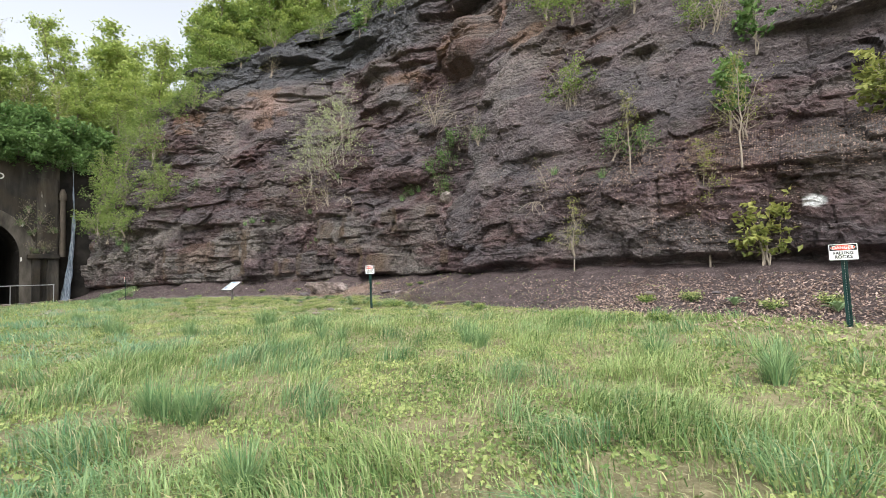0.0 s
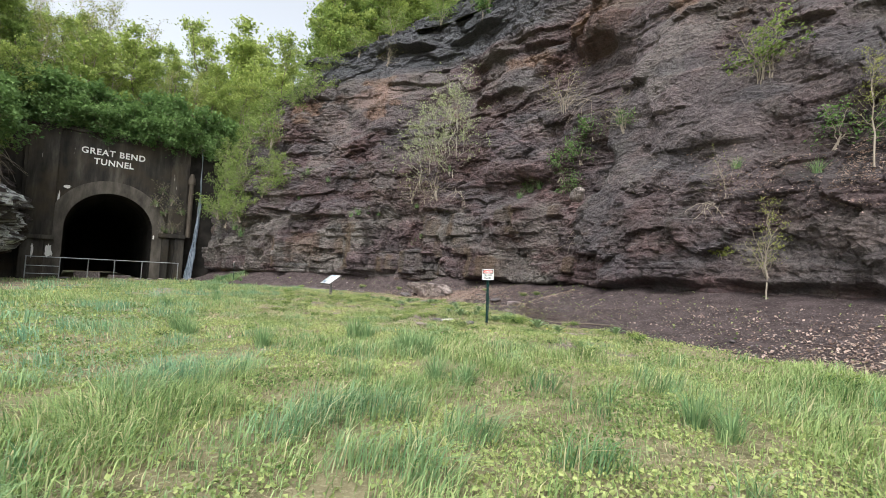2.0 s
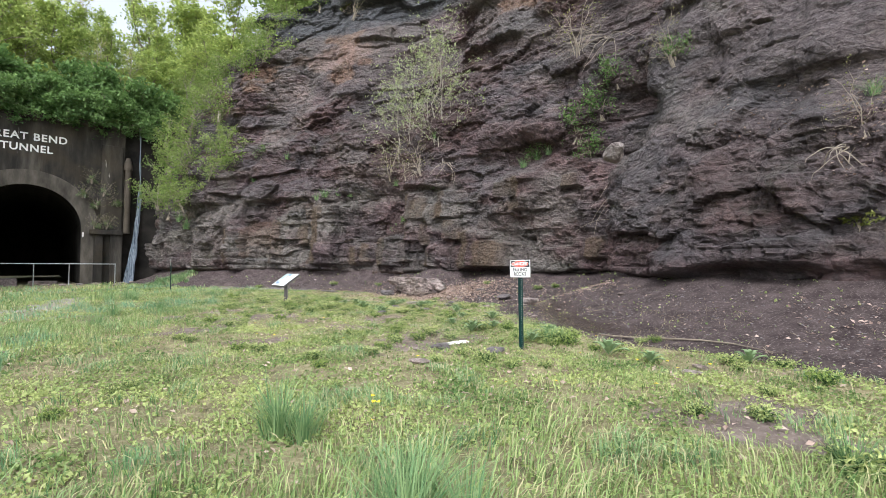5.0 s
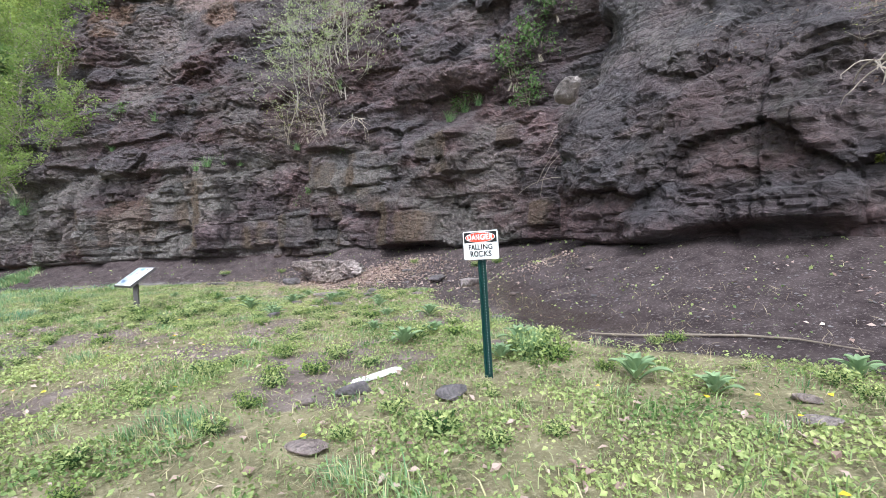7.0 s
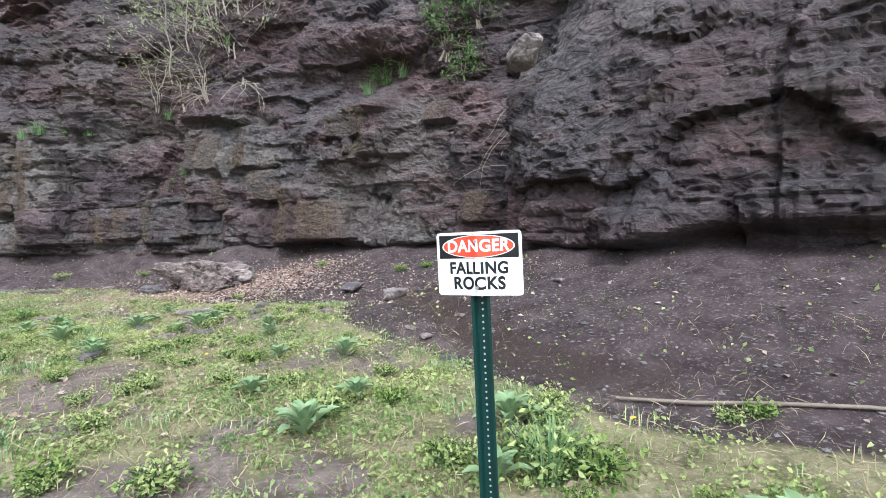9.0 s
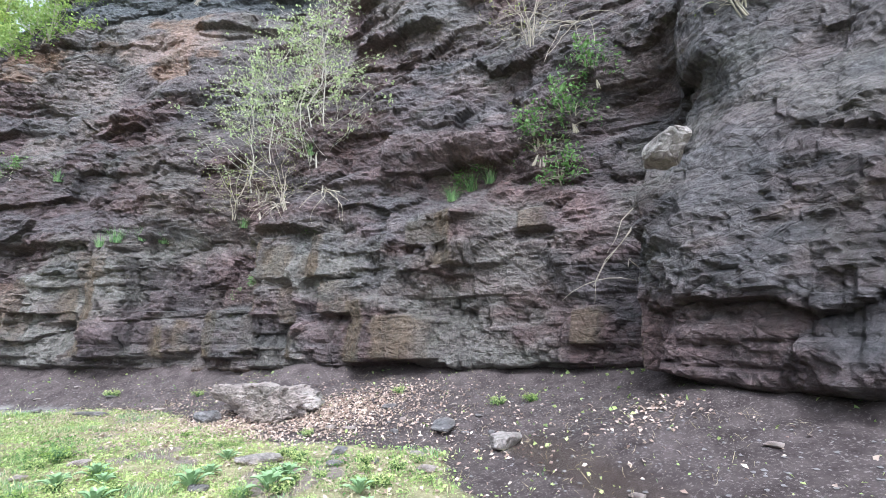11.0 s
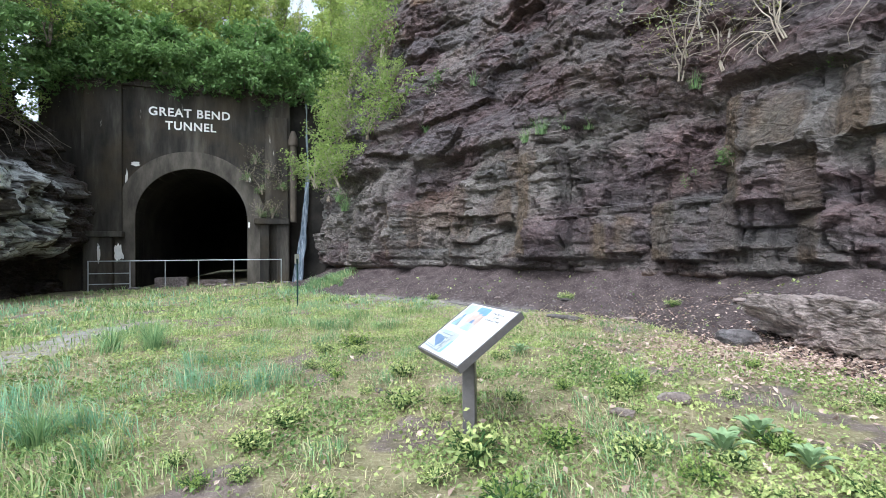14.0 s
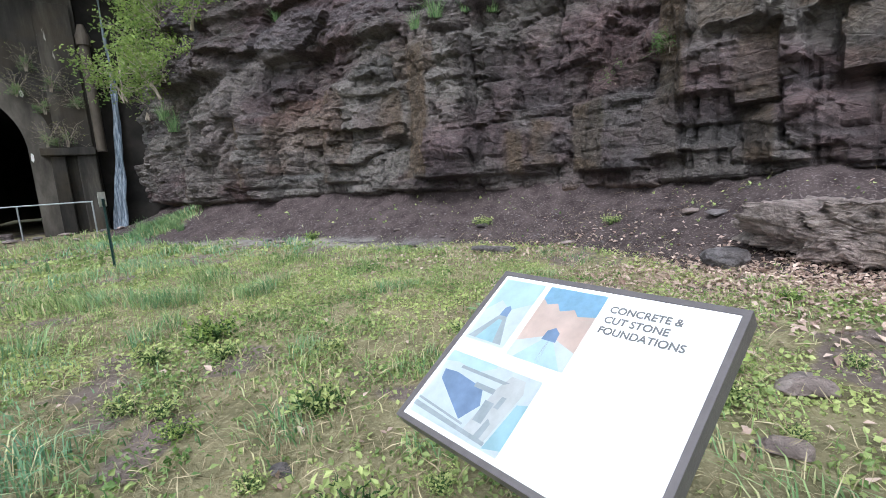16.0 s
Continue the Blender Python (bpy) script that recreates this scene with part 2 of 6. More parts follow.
trod = m.mix(m.ramp(fine, [(0.54, (0, 0, 0)), (0.72, (1, 1, 1))]), trod, (0.42, 0.36, 0.30))
earth = m.mix(m.attr("trod"), earth, trod)
gravel = m.mix(fine, (0.16, 0.15, 0.14), (0.46, 0.44, 0.42))
soft_edge = m.math("ADD", m.attr("soil"), m.math("MULTIPLY", m.math("SUBTRACT", mid, 0.5), 0.9))
c = m.mix(m.ramp(soft_edge, [(0.38, (0, 0, 0)), (0.58, (1, 1, 1))]), turf, earth)
c = m.mix(m.math("MULTIPLY", m.attr("gravel"), m.ramp(mid, [(0.4, (0.2, 0.2, 0.2)), (0.55, (1, 1, 1))])), c, gravel)
c = m.mix(m.attr("wet"), c, m.mix(0.7, c, (0.05, 0.035, 0.03)))
m.colour(c)
m.rough(m.math("SUBTRACT", 0.95, m.math("MULTIPLY", m.attr("wet"), 0.6)))
m.bump(m.math("ADD", fine, mid), 0.8, 0.04)
SOIL = m.m

m = Nodes("forest_floor", 0.95, spec=0.1)
m.colour(m.ramp(m.noise(1.2, 6, 0.7), [(0.3, (0.035, 0.045, 0.018)), (0.5, (0.08, 0.095, 0.035)), (0.7, (0.15, 0.12, 0.07))]))
m.bump(m.noise(3, 6, 0.7), 1.0, 0.2)
FOREST = m.m

m = Nodes("falling_water", 0.12, spec=0.5)
strand = m.noise(3.0, 5, 0.6, (6, 6, 0.5))
m.colour(m.ramp(strand, [(0.35, (0.12, 0.17, 0.24)), (0.65, (0.55, 0.64, 0.75))]))
m.b.inputs["Transmission Weight"].default_value = 0.45
m.bump(strand, 0.8, 0.03)
WATER = m.m

m = Nodes("printed_panel", 0.25, spec=0.5)
m.colour(m.mix(m.noise(6, 4), (0.78, 0.79, 0.80), (0.85, 0.86, 0.87)))
PRINT = m.m
INK = {
    "sky": plain("printed_sky_blue", (0.55, 0.70, 0.76), 0.25, 0, 0.25, 14, 0),
    "deep": plain("printed_deep_blue", (0.25, 0.35, 0.52), 0.25, 0, 0.4, 14, 0),
    "pale": plain("printed_wash", (0.66, 0.72, 0.74), 0.25, 0, 0.15, 30, 0),
    "blue": plain("printed_blue", (0.30, 0.50, 0.66), 0.25, 0, 0.3, 30, 0),
    "sand": plain("printed_sandstone", (0.70, 0.58, 0.52), 0.25, 0, 0.25, 14, 0),
    "grey": plain("printed_grey", (0.42, 0.47, 0.50), 0.25, 0, 0.35, 16, 0),
    "teal": plain("printed_teal", (0.42, 0.62, 0.68), 0.25, 0, 0.3, 14, 0),
    "stone": plain("printed_stone_grey", (0.60, 0.62, 0.62), 0.25, 0, 0.3, 18, 0),
    "text": plain("printed_text_grey", (0.13, 0.13, 0.135), 0.4, 0, 0.05, 5, 0),
}


# ---- mesh helpers ----
def hashed(ix, iy, seed):
    v = np.sin(ix * 127.1 + iy * 311.7 + seed * 74.7) * 43758.5453
    return v - np.floor(v)


def value_noise(x, y, seed=0):
    x, y = np.asarray(x, float), np.asarray(y, float)
    ix, iy = np.floor(x), np.floor(y)
    fx, fy = x - ix, y - iy
    fx, fy = fx * fx * (3 - 2 * fx), fy * fy * (3 - 2 * fy)
    a, b = hashed(ix, iy, seed), hashed(ix + 1, iy, seed)
    c, d = hashed(ix, iy + 1, seed), hashed(ix + 1, iy + 1, seed)
    return (a * (1 - fx) + b * fx) * (1 - fy) + (c * (1 - fx) + d * fx) * fy


def fbm(x, y, seed=0, octaves=4):
    total, amp, norm = 0, 1.0, 0
    for k in range(octaves):
        total = total + amp * value_noise(x * 2**k, y * 2**k, seed + k)
        norm, amp = norm + amp, amp * 0.5
    return total / norm


def smooth(a, b, x):
    t = np.clip((x - a) / (b - a), 0, 1)
    return t * t * (3 - 2 * t)


def mesh_of(name, verts, faces, material, attrs=None, smooth_shade=True):
    """A mesh from arrays of vertices and of equal-sided faces (or a list of such arrays)."""
    groups = faces if isinstance(faces, list) else [faces]
    groups = [np.asarray(g, np.int32) for g in groups if len(g)]
    me = bpy.data.meshes.new(name)
    verts = np.asarray(verts, np.float32)
    me.vertices.add(len(verts))
    me.vertices.foreach_set("co", verts.ravel())
    sizes = np.concatenate([np.full(len(g), g.shape[1], np.int32) for g in groups])
    loops = np.concatenate([g.ravel() for g in groups])
    me.loops.add(len(loops))
    me.loops.foreach_set("vertex_index", loops)
    me.polygons.add(len(sizes))
    me.polygons.foreach_set("loop_start", np.concatenate([[0], np.cumsum(sizes)[:-1]]).astype(np.int32))
    me.polygons.foreach_set("use_smooth", np.full(len(sizes), smooth_shade))
    for key, values in (attrs or {}).items():
        me.attributes.new(key, "FLOAT", "POINT").data.foreach_set("value", np.asarray(values, np.float32).ravel())
    me.materials.append(material)
    me.update(calc_edges=True)
    me.validate()
    return me


def part(name, bm, material, parent=None, label=""):
    """Links a bmesh, or a finished mesh, as one object under a thing or a part."""
    if isinstance(bm, bpy.types.Mesh):
        me = bm
    else:
        me = bpy.data.meshes.new(name)
        bmesh.ops.recalc_face_normals(bm, faces=bm.faces)
        bm.to_mesh(me)
        bm.free()
        me.materials.append(material)
    ob = new(name, me)
    ob.parent = parent
    return tagged(ob, label) if label else ob


def empty(name, m):
    ob = new(name)
    ob.empty_display_size = 0.2
    ob.matrix_world = m
    return ob


def box(bm, x0, x1, y0, y1, z0, z1, bevel=0.0):
    made = bmesh.ops.create_cube(bm, size=1, matrix=Matrix.LocRotScale(((x0 + x1) / 2, (y0 + y1) / 2, (z0 + z1) / 2), None, (x1 - x0, y1 - y0, z1 - z0)))
    if bevel:
        edges = list({e for v in made["verts"] for e in v.link_edges})
        bmesh.ops.bevel(bm, geom=edges, offset=bevel, segments=2, affect="EDGES", profile=0.5)
    return bm


def boxed(*a, **k):
    return box(bmesh.new(), *a, **k)


def rod(bm, a, b, r, sides=12, r2=None):
    a, b = Vector(a), Vector(b)
    m = Matrix.Translation((a + b) / 2) @ (b - a).to_track_quat("Z", "Y").to_matrix().to_4x4()
    bmesh.ops.create_cone(bm, cap_ends=True, segments=sides, radius1=r, radius2=r if r2 is None else r2, depth=(b - a).length, matrix=m)
    return bm


def extruded(points, y0, y1):
    """A closed outline in x and z, given thickness along y."""
    bm = bmesh.new()
    a = [bm.verts.new((x, y0, z)) for x, z in points]
    b = [bm.verts.new((x, y1, z)) for x, z in points]
    bm.faces.new(a)
    bm.faces.new(b[::-1])
    for i in range(len(points)):
        j = (i + 1) % len(points)
        bm.faces.new((a[i], b[i], b[j], a[j]))
    return bm


def lettering(name, text, size, material, parent, m, depth=0.0015, spread=1.0, wide=1.0, bold=0.012):
    curve = bpy.data.curves.new(name, "FONT")
    curve.body, curve.size, curve.extrude = text, size, depth
    curve.align_x, curve.align_y = "CENTER", "CENTER"
    curve.space_character, curve.offset = spread, size * bold
    ob = new(name, curve)
    me = bpy.data.meshes.new_from_object(ob.evaluated_get(bpy.context.evaluated_depsgraph_get()))
    bpy.data.objects.remove(ob)
    me.name = name
    me.materials.clear()
    me.materials.append(material)
    me.transform(m @ Matrix.Diagonal((wide, 1, 1, 1)))
    return part(name, me, material, parent)


class Tubes:
    """Collects tapered stems as one mesh."""

    def __init__(self):
        self.v, self.f = [], []

    def add(self, pts, radii, sides=5):
        pts = [Vector(p) for p in pts]
        start = len(self.v)
        for i, p in enumerate(pts):
            way = (pts[min(i + 1, len(pts) - 1)] - pts[max(i - 1, 0)]).normalized()
            side = way.orthogonal().normalized()
            other = way.cross(side)
            for k in range(sides):
                a = 2 * math.pi * k / sides
                self.v.append(p + radii[i] * (math.cos(a) * side + math.sin(a) * other))
        for i in range(len(pts) - 1):
            for k in range(sides):
                a, b = start + i * sides + k, start + i * sides + (k + 1) % sides
                self.f.append((a, b, b + sides, a + sides))

    def mesh(self, name, material):
        return mesh_of(name, [tuple(v) for v in self.v], np.array(self.f), material)


def leaves_mesh(name, centres, sizes, material, rng, flat=0.5, slim=0.5, tone=None):
    """Small folded leaves at the given places."""
    n = len(centres)
    centres = np.asarray(centres, float)
    sizes = np.asarray(sizes, float)[:, None]
    up = rng.normal(size=(n, 3)) * (1 - flat) + np.array([0, 0, flat])
    up /= np.linalg.norm(up, axis=1, keepdims=True)
    along = np.cross(up, rng.normal(size=(n, 3)))
    along /= np.linalg.norm(along, axis=1, keepdims=True)
    side = np.cross(up, along)
    verts = np.empty((n, 4, 3))
    verts[:, 0] = centres - along * sizes * 0.5
    verts[:, 1] = centres + side * sizes * slim * 0.5 + up * sizes * 0.1
    verts[:, 2] = centres + along * sizes * 0.5 - up * sizes * 0.08
    verts[:, 3] = centres - side * sizes * slim * 0.5 + up * sizes * 0.1
    faces = np.arange(n * 4).reshape(n, 4)
    tone = rng.random(n) if tone is None else tone
    return mesh_of(name, verts.reshape(-1, 3), faces, material, {"tone": np.repeat(tone, 4)}, False)


# ---- cliff and ground ----
CLIFF_LINE = [(16.5, -15.5), (12.9, -9.5), (10.9, -5.8), (8.8, -3.2), (8.0, -1.0), (6.9, 0.8), (6.35, 2.2), (6.1, 4.7), (7.0, 5.6), (6.4, 8.3),
              (3.9, 10.7), (2.4, 12.3), (0.8, 14.3), (-2.3, 15.6), (-5, 17.5), (-8.4, 18.9), (-11.5, 22), (-13.9, 26.6)]
SET_Z = [0.6, 1.3, 3.5, 4.8, 7, 10, 13, 17, 24]
# how far the face leans back at those heights, for five stretches
SET_BACK = [(1, (0, 0, 0.2, 1.7, 2.4, 3.9, 5, 7, 10)), (5, (0, 0.02, 0.55, 1.4, 2.1, 3.7, 4.6, 6, 9)), (7, (0, 0, 0.3, 0.75, 1.4, 2.2, 3.0, 4.5, 8)),
            (9.5, (0, 0, 0.1, 0.2, 0.4, 1.6, 1.8, 2.6, 6)), (12, (0, 0, 0.1, 0.2, 0.3, 2.0, 2.8, 4.0, 8)), (14.5, (0, 0, 0.3, 0.4, 0.8, 2.0, 2.9, 4.6, 9)),
            (17, (0, 0, 0.1, 0.2, 0.6, 1.4, 3.0, 7, 12))]
LEFT_LINE = [(-23.6, 20.6), (-21.2, 17.2), (-20.3, 14.5), (-19.3, 11.6), (-21, 8.6), (-27, 5), (-40, -4)]
PORTAL = pose(-15.63, 25.02, 0, 0, 0, 32)
rng = np.random.default_rng(7)


def resample(line, step, soften):
    """Evenly spaced places along a line with its corners eased, their way out of the rock, and the station number at each."""
    p = np.array(line, float)
    seg = np.linalg.norm(np.diff(p, axis=0), axis=1)
    along = np.r_[0, np.cumsum(seg)]
    s = np.arange(0, along[-1], step)

    def eased(width):
        k = np.arange(-int(3 * width / step) - 1, int(3 * width / step) + 2)
        w = np.exp(-0.5 * (k * step / width) ** 2)
        w /= w.sum()
        t = s[:, None] + k * step
        return np.stack([(np.interp(t, along, p[:, i]) * w).sum(1) for i in (0, 1)], 1)

    fine, broad = eased(soften), eased(1.6)
    way = np.gradient(broad, axis=0)
    way /= np.linalg.norm(way, axis=1, keepdims=True)
    return s, fine, np.stack([-way[:, 1], way[:, 0]], 1), np.interp(s, along, np.arange(len(p)))


def blocks(s, z, thick, wide, seed):
    """Beds cut by joints: for each place a bed, a block, and how near it lies to the edges of its block."""
    r = np.random.default_rng(seed)
    tops = np.cumsum(r.uniform(*thick, 400)) - 4
    bed = np.searchsorted(tops, z)
    low = tops[bed - 1]
    high = tops[bed]
    shift = hashed(bed, 3.0, seed) * 50
    size = wide[0] + (wide[1] - wide[0]) * hashed(bed, 5.0, seed)
    q = (s + shift) / size + 0.35 * (value_noise(s * 0.9 + shift, z * 0.4, seed) - 0.5)
    cell = np.floor(q)
    f = q - cell
    edge_s = np.minimum(f, 1 - f) * size
    edge_z = np.minimum(z - low, high - z)
    return bed, cell, edge_s, edge_z, (z - low) / (high - low)


def facets(s, z, wide, tall, seed, lean=0.6):
    """Broken rock: each place lies on the tilted chip nearest to it. Gives its height, the chip's number and how near the chip's edge is."""
    u, v = s / wide, z / tall
    iu, iv = np.floor(u), np.floor(v)
    best, second = np.full(u.shape, 99.0), np.full(u.shape, 99.0)
    height, who = np.zeros(u.shape), np.zeros(u.shape)
    for du in (-1, 0, 1):
        for dv in (-1, 0, 1):
            cu, cv = iu + du, iv + dv
            pu, pv = u - cu - 0.1 - 0.8 * hashed(cu, cv, seed), v - cv - 0.1 - 0.8 * hashed(cu, cv, seed + 1)
            d = pu ** 4 + pv ** 4
            plane = hashed(cu, cv, seed + 2) - 0.5 + lean * (pu * (hashed(cu, cv, seed + 3) - 0.5) + pv * (hashed(cu, cv, seed + 4) - 0.65))
            nearer = d < best
            second = np.where(nearer, best, np.minimum(second, d))
            height, who = np.where(nearer, plane, height), np.where(nearer, hashed(cu, cv, seed + 5), who)
            best = np.minimum(best, d)
    return height, who, second ** 0.25 - best ** 0.25


FACES = {}


def rock_face(name, line, side, heights, back_of, soft_of, columns_of, seed, material, extra, step=0.055, label=""):
    s, p, out, station = resample(line, step, 0.35)
    out = out * side
    top = np.interp(station, *zip(*heights))
    rows = int(max(top) / step * 0.9)
    v = np.linspace(0, 1, rows) ** 1.3
    S, V = np.meshgrid(s, v, indexing="ij")
    Z = -0.4 + V * (top[:, None] + 0.4)
    ST = np.broadcast_to(station[:, None], S.shape)
    back = back_of(ST, Z)
    warp = Z + 0.5 * (fbm(S / 7, Z / 9, seed) - 0.5) + 0.10 * (fbm(S / 1.3, Z / 1.3, seed + 3) - 0.5)
    # thick beds, thin beds and shattered chips
    b1, c1, es1, ez1, f1 = blocks(S, warp, (0.8, 1.9), (1.1, 2.6), seed)
    b2, c2, es2, ez2, f2 = blocks(S, warp, (0.16, 0.5), (0.35, 1.2), seed + 1)
    b3, c3, es3, ez3, f3 = blocks(S, warp + 0.05 * (fbm(S * 2, Z * 2, seed + 9) - 0.5), (0.05, 0.16), (0.12, 0.45), seed + 2)
    # broad bulges, then joint-bounded blocks, then beds that come and go
    sharp = smooth(0.35, 0.65, fbm(S / 2.6, Z / 2.0, seed + 31, 3))
    dirt = smooth(0.50, 0.62, fbm(S / 4.5, Z / 2.6, seed + 33, 3) + soft_of(ST, Z))
    out_by = 1.1 * (fbm(S / 4.2, Z / 4.0, seed + 4, 3) - 0.5) + 0.55 * (fbm(S / 1.3, Z / 1.1, seed + 14, 3) - 0.5)
    # chips of three sizes, skewed so that their edges run askew to the beds
    skew = S + 0.35 * (fbm(S / 1.1, Z / 1.1, seed + 51) - 0.5) + 0.18 * Z
    slant = warp + 0.3 * (fbm(S / 1.7, Z / 2.3, seed + 52) - 0.5)
    k1, w1, e1 = facets(skew, slant, 1.5, 0.95, seed + 60)
    k2, w2, e2 = facets(skew, slant, 0.52, 0.30, seed + 70)
    k3, w3, e3 = facets(skew + 0.1 * k2, slant, 0.21, 0.11, seed + 80)
    k4, w4, e4 = facets(S + 0.12 * Z, slant, 0.62, 0.72, seed + 100)
    k5, w5, e5 = facets(S + 0.06 * k4, slant, 0.24, 0.21, seed + 110)
    # tall joint columns in the hard lower wall
    b4, c4, es4, ez4, f4 = blocks(S, warp * 0.9 + 40, (2.2, 3.4), (0.9, 2.1), seed + 40)
    b5, c5, es5, ez5, f5 = blocks(S, warp + 0.25 * (fbm(S / 0.9, Z / 3, seed + 44) - 0.5), (0.5, 1.5), (0.45, 1.2), seed + 41)
    wall = columns_of(ST, Z)
    cut = (0.14 * (hashed(b1, c1, seed) - 0.5) + 0.40 * k1) * (1 - 0.7 * wall)
    cut += wall * (0.50 * (hashed(c4, b4 * 0, seed + 42) - 0.5) + 0.24 * (hashed(b5, c5, seed + 43) - 0.5) + 0.14 * k1 - 0.16 * (1 - smooth(0, 0.06, es4)) - 0.08 * (1 - smooth(0, 0.05, es5)) - 0.04 * (1 - smooth(0, 0.05, ez5)) * sharp)
    cut -= (0.07 * (1 - smooth(0, 0.10, es1)) + 0.06 * (1 - smooth(0, 0.10, ez1)) + 0.08 * (1 - smooth(0, 0.08, e1))) * sharp
    fine = (0.09 * (hashed(b2, c2, seed + 6) - 0.5) + 0.17 * k2) * (0.45 + 0.55 * sharp) * (1 - 0.8 * wall) + wall * (0.20 * k4 - 0.05 * (1 - smooth(0, 0.06, e4)))
    fine -= (1 - 0.85 * wall) * (0.02 * (1 - smooth(0, 0.06, es2)) + 0.03 * (1 - smooth(0, 0.06, ez2)) + 0.03 * (1 - smooth(0, 0.1, e2))) * sharp
    fine += 0.02 * (hashed(b3, c3, seed + 7) - 0.5) + 0.075 * (k3 * (1 - 0.7 * wall) + k5 * wall)
    rough = 0.08 * wall * (fbm(S * 2.6, Z * 2.4, seed + 16) - 0.5) + 0.30 * (fbm(S * 1.3, Z * 1.5, seed + 12) - 0.5) + 0.10 * (fbm(S * 4, Z * 5, seed + 15, 3) - 0.5)
    out_by += (cut + fine) * (1 - 0.55 * dirt) + rough * (1 - 0.3 * dirt)
    masks = {"tone": np.clip(0.5 + 0.45 * (w1 - 0.5) + 0.5 * (w2 * (1 - wall) + w4 * wall - 0.5) + 0.3 * (w3 - 0.5), 0, 1),
             "dirt": dirt, "rust": 0 * Z, "slate": 0 * Z, "pale": 0 * Z, "chalk": 0 * Z, "joint": 0 * Z, "grey": 0 * Z}
    out_by = extra(S, ST, Z, out_by, masks, (b1, c1, b2, c2))
    far = out_by - back
    # dust and crumbs, with sky light painted in, lighten rock that leans back
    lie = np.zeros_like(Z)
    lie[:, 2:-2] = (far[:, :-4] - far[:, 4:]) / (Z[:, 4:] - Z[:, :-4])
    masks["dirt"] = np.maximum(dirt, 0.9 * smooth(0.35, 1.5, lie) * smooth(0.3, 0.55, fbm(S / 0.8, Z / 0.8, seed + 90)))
    X = p[:, 0, None] + out[:, 0, None] * far
    Y = p[:, 1, None] + out[:, 1, None] * far
    n, k = S.shape
    i = np.arange(n * k).reshape(n, k)
    faces = np.stack([i[:-1, :-1], i[1:, :-1], i[1:, 1:], i[:-1, 1:]], -1).reshape(-1, 4)
    if side < 0:
        faces = faces[:, ::-1]
    FACES[name] = (station, X, Y, Z)
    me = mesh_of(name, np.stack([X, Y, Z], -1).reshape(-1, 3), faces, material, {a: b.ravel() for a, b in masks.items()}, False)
    return tagged(part(name, me, material), label, "cliff", kind="structure")


def cliff_back(station, z):
    where = [a for a, _ in SET_BACK]
    table = np.array([[np.interp(h, SET_Z, b) for h in np.linspace(0, 26, 105)] for _, b in SET_BACK])
    iz = np.clip(z / 0.25, 0, 103.99)
    i0 = iz.astype(int)
    fz = iz - i0
    fs = np.interp(station, where, np.arange(len(where)))
    j0 = np.clip(fs.astype(int), 0, len(where) - 2)
    fj = fs - j0
    low = table[j0, i0] * (1 - fz) + table[j0, i0 + 1] * fz
    high = table[j0 + 1, i0] * (1 - fz) + table[j0 + 1, i0 + 1] * fz
    return low * (1 - fj) + high * fj


# upright joints where the wall steps out: station, foot, head, how far, how long the step runs out
STEPS = [(13.0, 1.2, 3.9, 0.55, 2.3), (12.45, 1.15, 2.0, 0.3, 0.8), (12.0, 1.15, 2.35, 0.55, 1.3), (11.45, 2.2, 4.3, 0.45, 1.6), (11.0, 1.15, 2.0, 0.35, 0.9),
         (10.05, 1.1, 2.45, 0.6, 1.4), (13.9, 1.2, 3.4, 0.3, 1.5), (14.6, 1.2, 3.0, 0.3, 1.3), (9.45, 3.2, 4.4, 0.45, 1.2), (10.7, 3.1, 4.2, 0.4, 1.4), (15.2, 1.0, 3.2, 0.3, 1.2), (7.75, 1.1, 4.3, 0.5, 1.5)]


# flat brown joint faces: station, foot, head, half width, how far out, how much they turn
FLATS = [(9.80, 1.18, 2.10, 0.58, 0.30, 0.12), (11.62, 1.3, 2.25, 0.30, 0.22, -0.2), (11.1, 2.0, 2.95, 0.28, 0.16, 0.2), (13.35, 2.1, 3.0, 0.35, 0.10, -0.2),
         (9.65, 3.7, 4.25, 0.50, 0.12, 0.1), (8.96, 3.9, 4.35, 0.32, 0.08, 0.1), (11.25, 3.1, 3.95, 0.42, 0.22, -0.15), (10.5, 2.2, 3.0, 0.4, 0.2, 0.2), (12.35, 1.3, 2.1, 0.2, 0.05, -0.2), (8.55, 1.5, 2.2, 0.25, 0.1, 0.1)]


def bump_at(ST, Z, st, z, dst, dz):
    return np.exp(-((ST - st) / dst) ** 2 - ((Z - z) / dz) ** 2)


